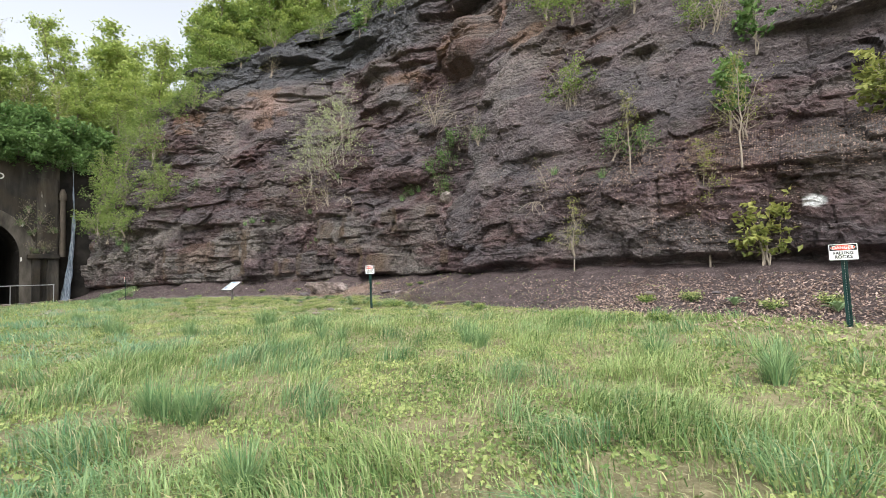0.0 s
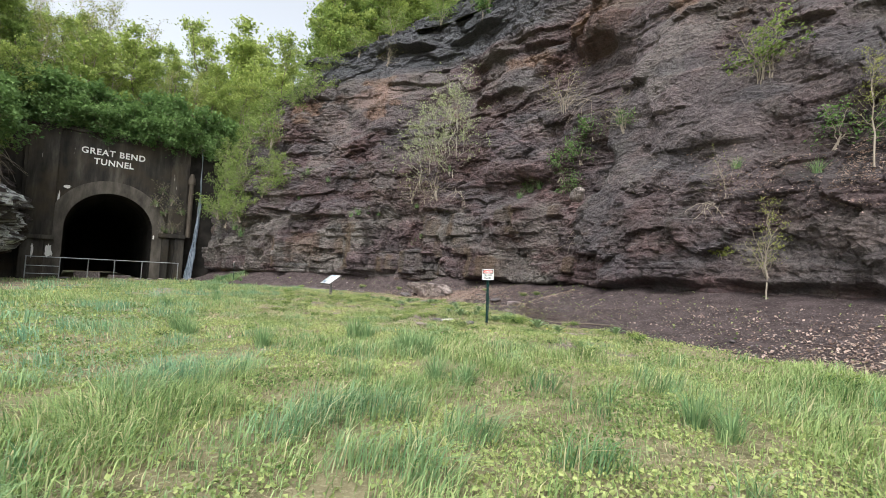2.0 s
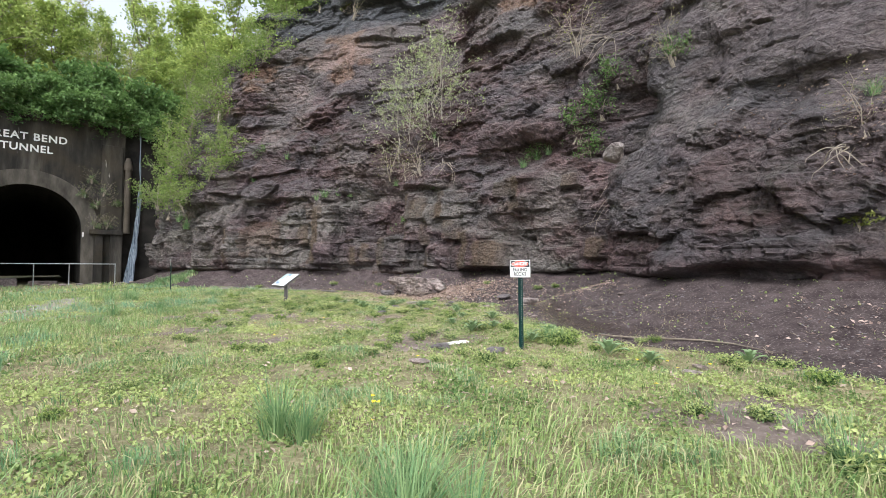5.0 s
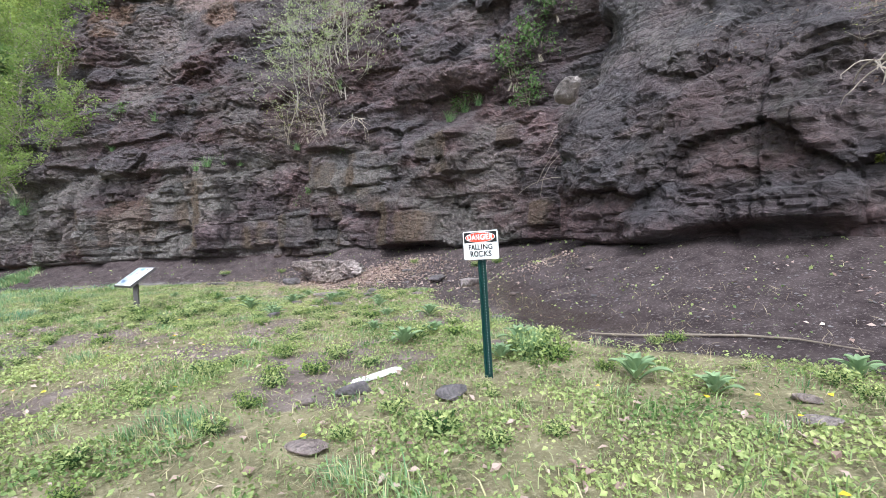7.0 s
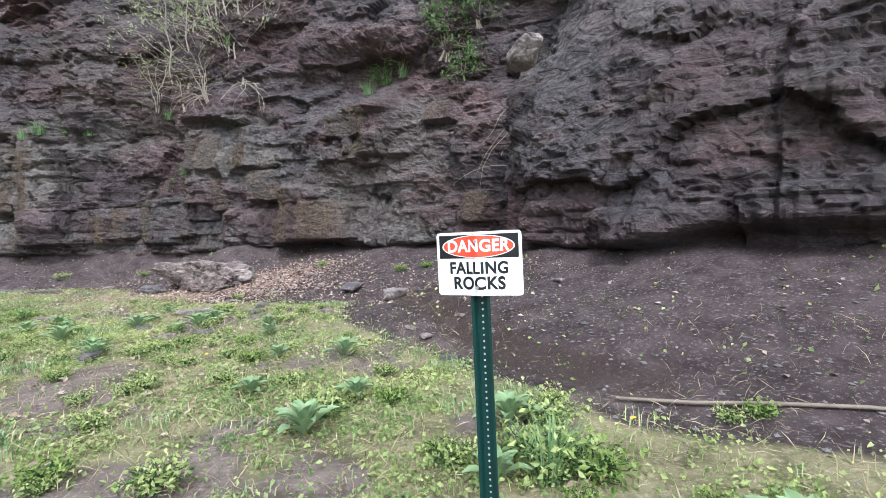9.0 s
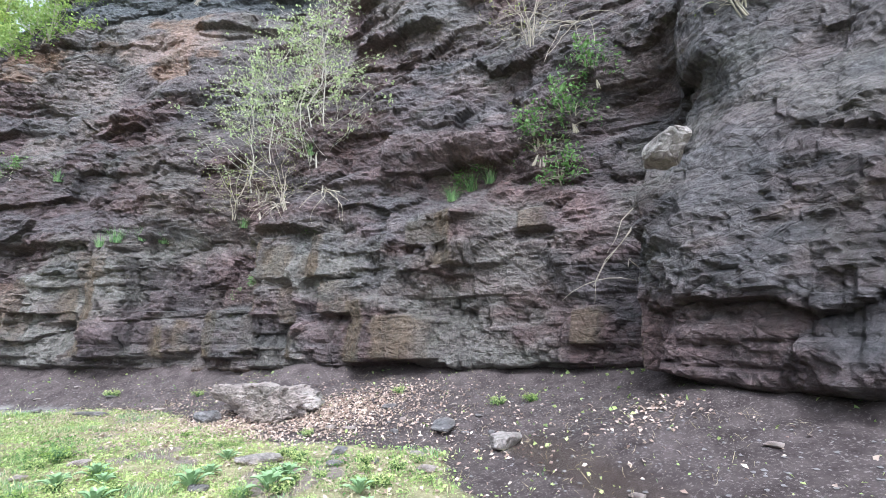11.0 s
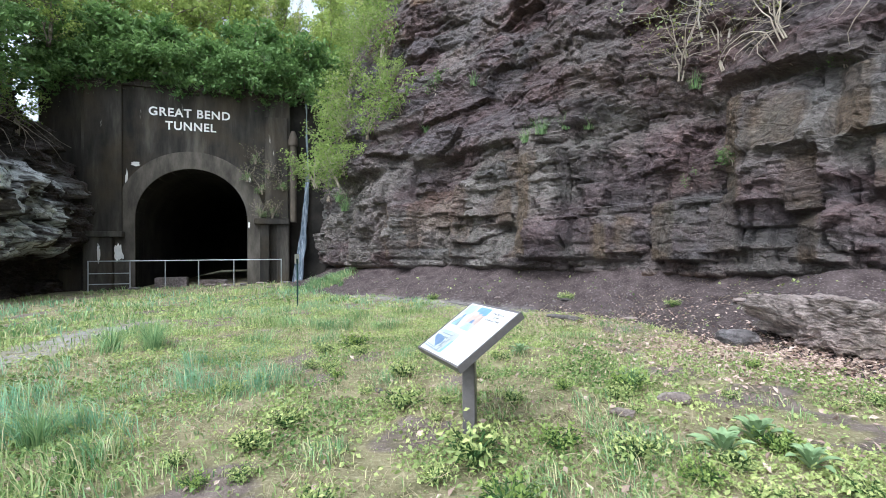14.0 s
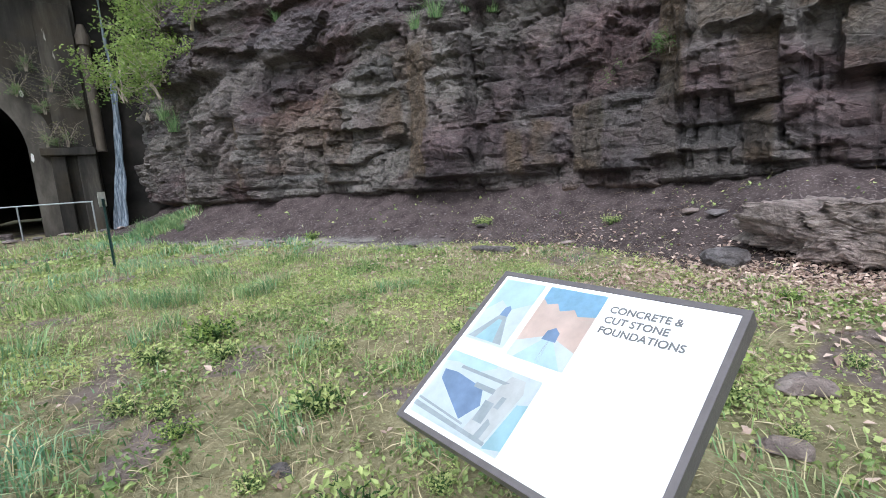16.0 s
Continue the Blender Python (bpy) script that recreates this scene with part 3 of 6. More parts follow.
def cliff_extra(S, ST, Z, out_by, masks, cells):
    b1, c1, b2, c2 = cells
    foot = 1.05 + 0.35 * (fbm(S / 2.2, 0 * S, 40) - 0.5) - 0.25 * smooth(10, 12, ST) + 0.15 * smooth(7, 5, ST)
    # soft bed worn back under the hard ones
    under = smooth(0.12, -0.12, Z - foot) * (0.55 + 0.35 * (fbm(S / 1.4, 0 * S, 41) - 0.5))
    out_by = out_by * (1 - 0.6 * smooth(0.1, -0.2, Z - foot)) - under
    # long shelves that jut out above worn seams
    for z0, deep, a, b, ph in ((4.3, 0.35, 9.2, 16, 1), (5.8, 0.25, 9, 16, 2), (3.4, 0.2, 0, 5.6, 3), (5.2, 0.2, 3, 6.5, 4), (7.9, 0.45, 0, 10, 5), (8.7, 0.3, 10, 16, 6), (10.6, 0.5, 0, 11, 7), (12.6, 0.45, 9, 16, 8), (15.4, 0.9, 8, 16, 9)):
        zz = Z - z0 - 1.1 * (fbm(S / 5, 0 * S, 50 + ph) - 0.5)
        on = smooth(a - 0.4, a + 0.4, ST) * smooth(b + 0.4, b - 0.4, ST) * 0.95 * smooth(0.42, 0.68, fbm(S / 2.1, Z / 3, 60 + ph, 3))
        out_by = out_by + deep * on * (smooth(-0.05, 0.10, zz) * smooth(1.6, 0.3, zz) - 0.3 * smooth(-0.65, -0.3, zz) * smooth(0.06, -0.02, zz))
    for st, z0, z1, deep, run in STEPS:
        se = S.ravel()[np.abs(ST.ravel() - st).argmin()] + 0.10 * (fbm(Z * 1.5, 0 * Z, int(st * 10)) - 0.5)
        span = smooth(z0 - 0.05, z0 + 0.03, Z) * smooth(z1 + 0.10, z1 - 0.05, Z + 0.25 * (fbm(S, 0 * S, int(st * 7)) - 0.5))
        fall = 1.25 * deep
        on = np.where(S <= se, np.clip(1 - (se - S) / run, 0, 1), np.clip(1 - (S - se) / fall, 0, 1))
        out_by = out_by * (1 - 0.6 * span * (S > se - 0.1) * (S < se + fall)) + deep * on * span
        masks["joint"] = np.maximum(masks["joint"], span * smooth(se - 0.05, se, S) * smooth(se + fall + 0.05, se + fall - 0.1, S))
    lower = smooth(4.2, 3.6, Z) * smooth(0.9, 1.3, Z)
    # flat rust-brown joint faces low in the wall
    masks["rust"] = np.clip(lower * smooth(9.2, 9.8, ST) * (hashed(b1, c1, 91) > 0.86) * 0.3 + 0.6 * smooth(0.60, 0.68, fbm(S / 3, Z / 1.2, 93)) * smooth(9, 10, Z) * smooth(14.5, 13, Z)
                            + 0.7 * smooth(0.95, 0.75, Z) * smooth(0.45, 0.6, fbm(S / 3, Z, 94)), 0, 0.9)
    masks["slate"] = np.clip(smooth(13.3, 14.2, Z + 1.4 * (fbm(S / 4, Z / 3, 95) - 0.5)) * smooth(8.5, 10, ST) * 0.85 + 0.35 * smooth(0.55, 0.65, fbm(S / 2.5, Z / 0.8, 96)) + 0.0 * Z, 0, 0.9)
    masks["grey"] = smooth(4.9, 4.2, Z) * smooth(8.4, 9.2, ST) * smooth(0.3, 0.6, fbm(S / 1.6, Z / 1.1, 88)) * 0.75 + 0.5 * smooth(0.52, 0.66, fbm(S / 3, Z / 1.6, 89))
    masks["pale"] = smooth(0.3, 0.5, bump_at(ST, Z + 0.5 * (fbm(S, Z, 98) - 0.5), 7.65, 12.9, 0.36, 1.15) + 0.25 * (fbm(S * 1.5, Z * 1.5, 97) - 0.5)) * 0.9
    masks["pale"] += 0.4 * smooth(0.35, 0.6, bump_at(ST, Z, 13.2, 12.0, 0.7, 0.8) * (0.5 + fbm(S * 2, Z * 2, 99)))
    # reddish block left of the pale scar, with a roof below it
    out_by += 0.9 * smooth(0.35, 0.6, bump_at(ST, Z, 8.7, 12.6, 0.5, 1.6))
    masks["rust"] = np.clip(masks["rust"] + 0.3 * smooth(0.3, 0.6, bump_at(ST, Z, 8.7, 12.4, 0.5, 1.7)), 0, 0.9)
    masks["chalk"] = smooth(0.45, 0.6, bump_at(ST, Z, 1.84, 2.45, 0.08, 0.17) * (0.4 + fbm(S * 3, Z * 4, 171)))
    # flat joint faces left where blocks broke away
    for st, z0, z1, half, deep, lean in FLATS:
        se = S.ravel()[np.abs(ST.ravel() - st).argmin()]
        ds = S - se + 0.22 * (fbm(Z * 2.2, S * 1.1, int(st * 9)) - 0.5)
        dz = Z + 0.22 * (fbm(S * 1.5, Z * 1.2, int(st * 5)) - 0.5)
        inside = smooth(half + 0.04, half - 0.02, np.abs(ds)) * smooth(z0 - 0.03, z0 + 0.03, dz) * smooth(z1 + 0.06, z1 - 0.02, dz)
        level = deep + lean * ds
        out_by = out_by * (1 - inside) + (0.25 * out_by + level) * inside
        below = smooth(half + 0.2, half, np.abs(ds)) * smooth(z0 - 0.32, z0 - 0.08, Z) * smooth(z0 + 0.02, z0 - 0.03, Z)
        out_by -= 0.22 * below
        masks["joint"] = np.maximum(masks["joint"], inside * (0.45 + 0.45 * smooth(0.35, 0.6, fbm(S * 1.2, Z * 1.2, 77))))
    # hollow with a brow above it, beside the gully
    out_by -= 0.55 * bump_at(ST, Z, 9.5, 5.35, 0.45, 0.5)
    out_by += 0.30 * bump_at(ST, Z, 9.6, 6.3, 0.5, 0.4)
    # gully beside the big rounded buttress
    out_by -= 1.0 * bump_at(ST, Z, 8.3, 6.5, 0.35, 2.6) + 0.5 * bump_at(ST, Z, 8.2, 2.8, 0.25, 2.0)
    return out_by


def cliff_columns(ST, Z):
    return smooth(8.9, 9.4, ST) * smooth(4.7, 4.1, Z) * 0.95 + 0.25 * smooth(8.9, 8.4, ST)


def cliff_soft(ST, Z):
    """Where earth has slumped over the rock: the leaning stretches above the hard lower wall."""
    return -0.18 - 0.3 * smooth(4.4, 3.8, Z) * smooth(9, 9.5, ST) + 0.26 * smooth(3.6, 5.0, Z) * smooth(9.5, 7.5, ST) + 0.14 * smooth(5.5, 7.5, Z) * smooth(13, 12, Z) - 0.1 * smooth(12, 14, Z) - 0.4 * bump_at(ST, Z, 8.45, 6.6, 0.6, 2.5)


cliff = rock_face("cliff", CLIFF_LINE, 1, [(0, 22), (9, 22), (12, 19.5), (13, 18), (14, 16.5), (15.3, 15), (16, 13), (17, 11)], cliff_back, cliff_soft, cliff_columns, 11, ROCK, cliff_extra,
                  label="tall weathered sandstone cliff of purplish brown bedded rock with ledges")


def left_extra(S, ST, Z, out_by, masks, cells):
    under = smooth(1.5, 1.0, Z + 0.5 * (fbm(S / 1.5, 0 * S, 140) - 0.5))
    n = fbm(S * 0.9 + 0.6 * fbm(S * 2, Z * 2, 143), Z * 0.7, 141, 5)
    k, who, edge = facets(S + 0.3 * Z, Z, 0.75, 0.95, 150)
    k2, who2, edge2 = facets(S, Z, 0.28, 0.4, 160)
    out_by = out_by + 0.45 * k + 0.15 * k2
    n = n + 0.22 * (who - 0.5) + 0.08 * (who2 - 0.5)
    masks["chalk"] = smooth(0.02, 0.10, edge) * smooth(0.0, 0.06, edge2) * smooth(0.52, 0.56, n + 0.13 * bump_at(ST, Z, 1.4, 2.9, 1.4, 1.6) + 0.05) * smooth(0.28, 0.42, fbm(S * 4, Z * 3, 144)) * smooth(5.6, 4.6, Z) * smooth(1.1, 1.5, Z) * smooth(0.2, 0.7, ST)
    return out_by * 1.5 - 1.0 * under + 0.5 * smooth(1.3, 2.0, Z) * smooth(4.8, 4.2, Z)


def left_back(station, z):
    return np.interp(z, [0, 5, 8, 14, 20], [0, 0.3, 1.5, 5, 10])


rock_face("cliff_left", LEFT_LINE, 1, [(0, 10), (2, 11), (4, 12), (6, 14)], left_back, lambda st, z: -0.3, lambda st, z: 0.3 + 0 * z, 77, ROCK_LEFT, left_extra, 0.07,
          "dark wet rock face streaked with white mineral crust")

# distance of a place from the foot of the cliffs
s_, cliff_p, _, cliff_st = resample(CLIFF_LINE, 0.4, 0.35)
s_, left_p, _, _ = resample(LEFT_LINE, 0.5, 0.35)


def cliff_gap(x, y):
    """How far a place lies from the foot of the long cliff (behind it: below zero), and the station there."""
    x, y = np.atleast_1d(x).astype(float), np.atleast_1d(y).astype(float)
    gap, st = np.empty(x.shape), np.empty(x.shape)
    way = np.gradient(cliff_p, axis=0)
    for k in range(0, len(x), 20000):
        q = np.stack([x[k:k + 20000], y[k:k + 20000]], 1)
        d = ((q[:, None] - cliff_p[None]) ** 2).sum(-1)
        i = d.argmin(1)
        rel = q - cliff_p[i]
        side = way[i, 0] * rel[:, 1] - way[i, 1] * rel[:, 0]
        gap[k:k + 20000] = np.sqrt(d.min(1)) * np.sign(side)
        st[k:k + 20000] = cliff_st[i]
    return gap, st


PATH_LINE = np.array([(-5.5, -9), (-6.6, -1), (-8.6, 7.4), (-9.6, 10.6), (-12.5, 17), (-16.5, 22)])
BARE = [(-2.1, 4.3, 1.3), (-2.9, 3.3, 0.9), (0.5, 0.4, 0.8), (0.9, 1.2, 0.9), (3.0, -3.3, 0.9), (-3.4, 5.4, 0.7), (-1.7, 0.9, 0.7), (0.1, 3.4, 0.8), (-3.3, 2.2, 0.6), (1.6, 6.2, 1.0), (-4.4, 4.3, 0.6), (-0.6, 2.2, 0.6)]


def ground_at(x, y):
    """Height of the ground with the shares of bare soil, gravel and wet mud."""
    shape = np.shape(x)
    x, y = np.ravel(x).astype(float), np.ravel(y).astype(float)
    gap, st = cliff_gap(x, y)
    width = np.interp(st, [0, 8, 9.5, 11, 12.5, 17], [3.0, 3.1, 3.4, 2.6, 1.7, 1.6])
    edge = gap + 0.9 * (fbm(x / 1.2, y / 1.2, 201) - 0.5)
    soil = smooth(width + 0.35, width - 0.35, edge)
    rise = np.clip(1 - gap / (width * 0.95), 0, 1.25) ** 1.25 * np.interp(st, [0, 8, 11, 13, 17], [0.85, 0.8, 0.75, 0.75, 0.5])
    lumps = 0.10 * (fbm(x / 1.5, y / 1.5, 202) - 0.5) * smooth(0, 0.6, soil) + 0.12 * (fbm(x / 6, y / 6, 203) - 0.5) + 0.035 * (fbm(x / 0.35, y / 0.35, 204) - 0.5)
    heap = 0.45 * np.exp(-(((x - 2.2) / 1.1) ** 2 + ((y - 11.6) / 0.7) ** 2))
    z = -0.42 * np.exp(-(((x + 17.5) / 4.5) ** 2 + ((y - 7.5) / 5) ** 2)) - 0.02 * np.clip(-x - 6, 0, 40) - 0.02 * np.clip(-y - 5, 0, 12) + rise + lumps + heap + 0.04
    z = np.where(np.hypot(x - 2.1, y) < 0.4, z * 0.3, z)
    patch = np.zeros(len(x))
    ragged = 1.6 * (fbm(x * 2.2, y * 2.2, 205) - 0.5)
    for bx, by, r in BARE:
        patch = np.maximum(patch, smooth(1.15, 0.45, np.hypot((x - bx), (y - by)) / r + ragged))
    patch = np.maximum(patch, 0.8 * smooth(0.60, 0.68, fbm(x / 0.9, y / 0.9, 206)) * smooth(-2, 1, y))
    soil = np.maximum(soil, 0.72 * patch) * (1 - np.exp(-(((x + 10.2) / 1.3) ** 2 + ((y - 19.6) / 1.0) ** 2)))
    track = np.full(len(x), 99.0)
    for a, b in zip(PATH_LINE[:-1], PATH_LINE[1:]):
        ab = b - a
        u = np.clip(((x - a[0]) * ab[0] + (y - a[1]) * ab[1]) / (ab @ ab), 0, 1)
        track = np.minimum(track, np.hypot(x - a[0] - u * ab[0], y - a[1] - u * ab[1]))
    gravel = smooth(0.85, 0.35, track + 0.9 * (fbm(x, y, 207) - 0.5)) * smooth(4, 6.5, y) * smooth(12.5, 10, y)
    gravel = np.maximum(gravel, 0.7 * smooth(0.55, 0.3, np.abs(gap - 1.9)) * smooth(12.5, 13.2, st) * smooth(15.5, 14.5, st))
    wet = smooth(0.45, 0.15, np.abs(gap - 2.2 - 0.3 * np.sin(y))) * smooth(5.2, 6, st) * smooth(8.6, 8, st)
    z -= 0.05 * wet
    return [a.reshape(shape) for a in (z, soil, gravel, wet, np.clip(patch * smooth(0.3, 1.6, gap - width + 1.2), 0, 1))]


def spread(lo, hi, step, far):
    """Even steps in the middle, ever longer ones out to the horizon."""
    mid = np.arange(lo, hi, step)
    out = np.cumsum(step * 1.35 ** np.arange(1, 40))
    out = out[out < far]
    return np.r_[lo - out[::-1], mid, hi + out]


gx, gy = np.meshgrid(spread(-24, 12, 0.11, 900), spread(-16, 28, 0.11, 900), indexing="ij")
gz, soil, gravel, wet, trodden = ground_at(gx, gy)
i = np.arange(gx.size).reshape(gx.shape)
ground = part("ground", mesh_of("ground", np.stack([gx, gy, gz], -1).reshape(-1, 3), np.stack([i[:-1, :-1], i[1:, :-1], i[1:, 1:], i[:-1, 1:]], -1).reshape(-1, 4), SOIL,
                                {"soil": soil.ravel(), "gravel": gravel.ravel(), "wet": wet.ravel(), "trod": trodden.ravel()}), SOIL)
tagged(ground, "rough meadow with bare brown soil along the cliff foot", "ground", kind="structure")


def floor_z(x, y):
    return float(ground_at(np.array([x]), np.array([y]))[0][0])


# wooded hillside above and behind the rock
hx, hy = np.meshgrid(np.arange(-75, 62, 1.2), np.arange(-30, 100, 1.2), indexing="ij")


def hill_at(x, y):
    x, y = np.asarray(x, float), np.asarray(y, float)
    gap, st = cliff_gap(x.ravel(), y.ravel())
    gap, st = gap.reshape(x.shape), st.reshape(x.shape)
    top = np.interp(st, [0, 9, 12, 13, 14, 15.3, 16, 17], [25, 22, 18.5, 17, 15.5, 14, 12, 10])
    lean = np.interp(st, [0, 9, 12, 14, 17], [10.5, 6.5, 6, 4.5, 3.5])
    right = top + 0.55 * np.minimum(-gap - lean, 9)
    u = (x + 15.63) * 0.848 + (y - 25.02) * 0.530
    w = -(x + 15.63) * 0.530 + (y - 25.02) * 0.848
    middle = 9.2 + 0.46 * np.clip(w - 1.6, -3, 30) + 0.10 * np.abs(u + 3)
    leftward = 9.5 + 0.55 * (-x - 22.5 - 0.15 * (y - 15)) + 0.12 * (y - 10)
    z = np.where(u < -8.5, np.maximum(np.minimum(leftward, 40), np.where(w > 1, middle, -9)), middle)
    z = np.where(u > 0.2, np.where((gap < -1.5) & (u > 4.5), np.maximum(right, np.where(u < 9, middle, 0)), middle), z)
    return np.minimum(z, 44) + 1.6 * (fbm(x / 5, y / 5, 301) - 0.5), gap, u, w


hz, hgap, hu, hw = hill_at(hx, hy)
keep = ((hu > 0.6) & (hgap < -3.2)) | ((hu > -1) & (hu < 5.2) & (hw > 1.2)) | ((hu <= 0.6) & (hu > -9) & (hw > 1.0)) | ((hu <= -9) & (hx < -22.4 + 0.12 * (hy - 18)) & (hy > -8))
i = np.arange(hx.size).reshape(hx.shape)
f = np.stack([i[:-1, :-1], i[1:, :-1], i[1:, 1:], i[:-1, 1:]], -1).reshape(-1, 4)
f = f[keep.ravel()[f].all(1)]
tagged(part("hillside", mesh_of("hillside", np.stack([hx, hy, hz], -1).reshape(-1, 3), f, FOREST), FOREST), "steep leafy hillside above the cliff and tunnel", "hillside", kind="structure")

# ---- tunnel portal ----
portal = empty("tunnel_portal", PORTAL)
tagged(portal, "old stained concrete tunnel portal with painted white lettering", "tunnel portal", kind="structure")
AX, SPRING, RAD = -4.05, 3.05, 2.45


def arch(r, z0, n=36):
    return [(AX - r, z0)] + [(AX - r * math.cos(math.pi * k / n), SPRING + r * math.sin(math.pi * k / n)) for k in range(n + 1)] + [(AX + r, z0)]


outline = [(-8.65, -0.6)] + [(x, z) for x, z in arch(RAD, -0.6)] + [(0.45, -0.6), (0.45, 9.45), (-0.6, 9.62), (-4, 9.75), (-7.4, 9.6), (-8.65, 9.4)]
part("wall", extruded(outline, 0, 1.4), CONCRETE, portal)
part("arch_ring", extruded(arch(RAD - 0.004, -0.5) + arch(3.28, -0.5)[::-1], -0.07, 0.02), RING, portal, "worn concrete arch ring round the tunnel mouth")
part("pilaster", boxed(-8.5, -7.0, -0.16, 0.01, 2.42, 9.3, bevel=0.03), CONCRETE, portal)
part("pilaster", boxed(-0.75, 0.35, -0.16, 0.01, 3.1, 8.3, bevel=0.03), CONCRETE, portal)
part("ledge", boxed(-8.6, -6.9, -0.45, 0.0, 2.16, 2.42, bevel=0.03), CONCRETE, portal)
part("ledge", boxed(-1.25, 0.42, -0.45, 0.0, 2.82, 3.1, bevel=0.03), CONCRETE, portal)
part("buttress", boxed(-8.5, -7.35, -0.3, 0.01, -0.6, 2.16, bevel=0.04), CONCRETE, portal)
part("buttress", boxed(-1.0, -0.55, -0.3, 0.01, -0.6, 2.82, bevel=0.04), CONCRETE, portal)
part("buttress", boxed(-0.2, 0.4, -0.35, 0.01, -0.6, 2.82, bevel=0.04), CONCRETE, portal)
part("coping", boxed(-8.7, 0.5, -0.1, 1.5, 9.3, 9.5, bevel=0.04), CONCRETE, portal)
face = Matrix.Translation((-4.16, -0.012, 8.18)) @ Matrix.Rotation(radians(90), 4, "X")
lettering("lettering", "GREAT BEND", 0.56, WHITE_LETTER, portal, face, 0.01, 1.12, 0.98, 0.022)
lettering("lettering", "TUNNEL", 0.56, WHITE_LETTER, portal, Matrix.Translation((-4.13, -0.012, 7.54)) @ Matrix.Rotation(radians(90), 4, "X"), 0.01, 1.1, 0.96, 0.022)
bore = arch(RAD, -0.4, 24)
bm = bmesh.new()
rings = [[bm.verts.new((x, y, z)) for x, z in bore] for y in (0.0, 10.0, 30.0)]
for a, b in zip(rings[:-1], rings[1:]):
    for k in range(len(bore) - 1):
        bm.faces.new((a[k], a[k + 1], b[k + 1], b[k]))
bm.faces.new(rings[-1])
part("lining", bm, LINING, portal, "near-black tunnel lining")

LIME = plain("white_lime_crust", (0.68, 0.67, 0.64), 0.9, 0, 0.25, 6, 0.6)
for k, (x0, x1, z0, z1) in enumerate(((-6.92, -6.78, 4.2, 5.4), (-6.7, -6.25, 5.5, 5.75), (-5.95, -5.75, 5.45, 5.7), (-1.55, -1.40, 4.9, 5.25), (-7.3, -6.85, 0.9, 1.9), (-1.58, -1.46, 2.6, 3.0), (-7.95, -7.8, 0.9, 2.0))):
    rr = np.random.default_rng(600 + k)
    out = []
    for j in range(22):
        a = 2 * math.pi * j / 22
        q = 0.55 + 0.45 * rr.random()
        out.append(((x0 + x1) / 2 + (x1 - x0) / 2 * q * math.cos(a), (z0 + z1) / 2 + (z1 - z0) / 2 * q * math.sin(a)))
    deep = -0.325 if z1 < 2.1 else -0.006
    deep = -0.077 if -1.7 < x0 < -1.2 else deep
    part("lime_crust", extruded(out, deep, deep + 0.02), LIME, portal, "white lime crust")

# wet wall right of the portal, closing the corner to the cliff
wing = empty("wing_wall", PORTAL)
tagged(wing, "wet dark wing wall beside the portal", "wall", kind="structure")
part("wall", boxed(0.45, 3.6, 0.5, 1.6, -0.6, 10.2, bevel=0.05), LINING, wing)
wing = empty("wing_wall", PORTAL)
tagged(wing, "overgrown old stone wing wall beside the portal", "wall", kind="structure")
part("wall", boxed(-10.4, -8.65, 0.3, 1.6, -0.6, 9.6, bevel=0.05), CONCRETE, wing)

pipe = empty("drain_pipe", PORTAL)
tagged(pipe, "rusty vertical iron drain pipe with a domed cap", "drain pipe")
part("tube", rod(bmesh.new(), (0.62, -0.12, 2.95), (0.62, -0.12, 6.9), 0.17, 16), IRON, pipe)
part("cap", rod(rod(bmesh.new(), (0.62, -0.12, 6.9), (0.62, -0.12, 7.25), 0.24, 16), (0.62, -0.12, 7.25), (0.62, -0.12, 7.65), 0.23, 16, 0.1), IRON, pipe)

# water running down beside the portal
n = 60
vs, fs_ = [], []
for strand_, (shift, wide, top) in enumerate(((0.0, 0.07, 0.0), (-0.10, 0.05, 0.25), (0.10, 0.045, 0.4), (-0.19, 0.045, 0.55), (0.18, 0.04, 0.65))):
    first = len(vs)
    for k in range(n + 1):
        q = top + (1 - top) * k / n
        z = 9.9 - 10.2 * q
        mid = 1.25 + 0.12 * math.sin(q * 3) - 0.95 * max(0, q - 0.4) ** 1.3 + shift * smooth(top, top + 0.4, q) + 0.025 * math.sin(q * 19 + strand_ * 2.3)
        w = wide * (0.55 + 0.9 * smooth(0.2, 0.75, q)) * (1 + 0.35 * math.sin(q * 31 + strand_))
        for j in range(5):
            vs.append((mid + w * (j / 2 - 1), 0.36 - 0.75 * max(0, q - 0.45) - 0.04 * math.cos((j - 2) * 0.7) + 0.03 * math.sin(k * 0.35 + strand_), z))
        if k:
            fs_ += [(first + (k - 1) * 5 + j, first + (k - 1) * 5 + j + 1, first + k * 5 + j + 1, first + k * 5 + j) for j in range(4)]
fall = part("waterfall", mesh_of("waterfall", vs, np.array(fs_), WATER), WATER)
fall.matrix_world = PORTAL
tagged(fall, "thin pale waterfall running down a wet wall", "waterfall")

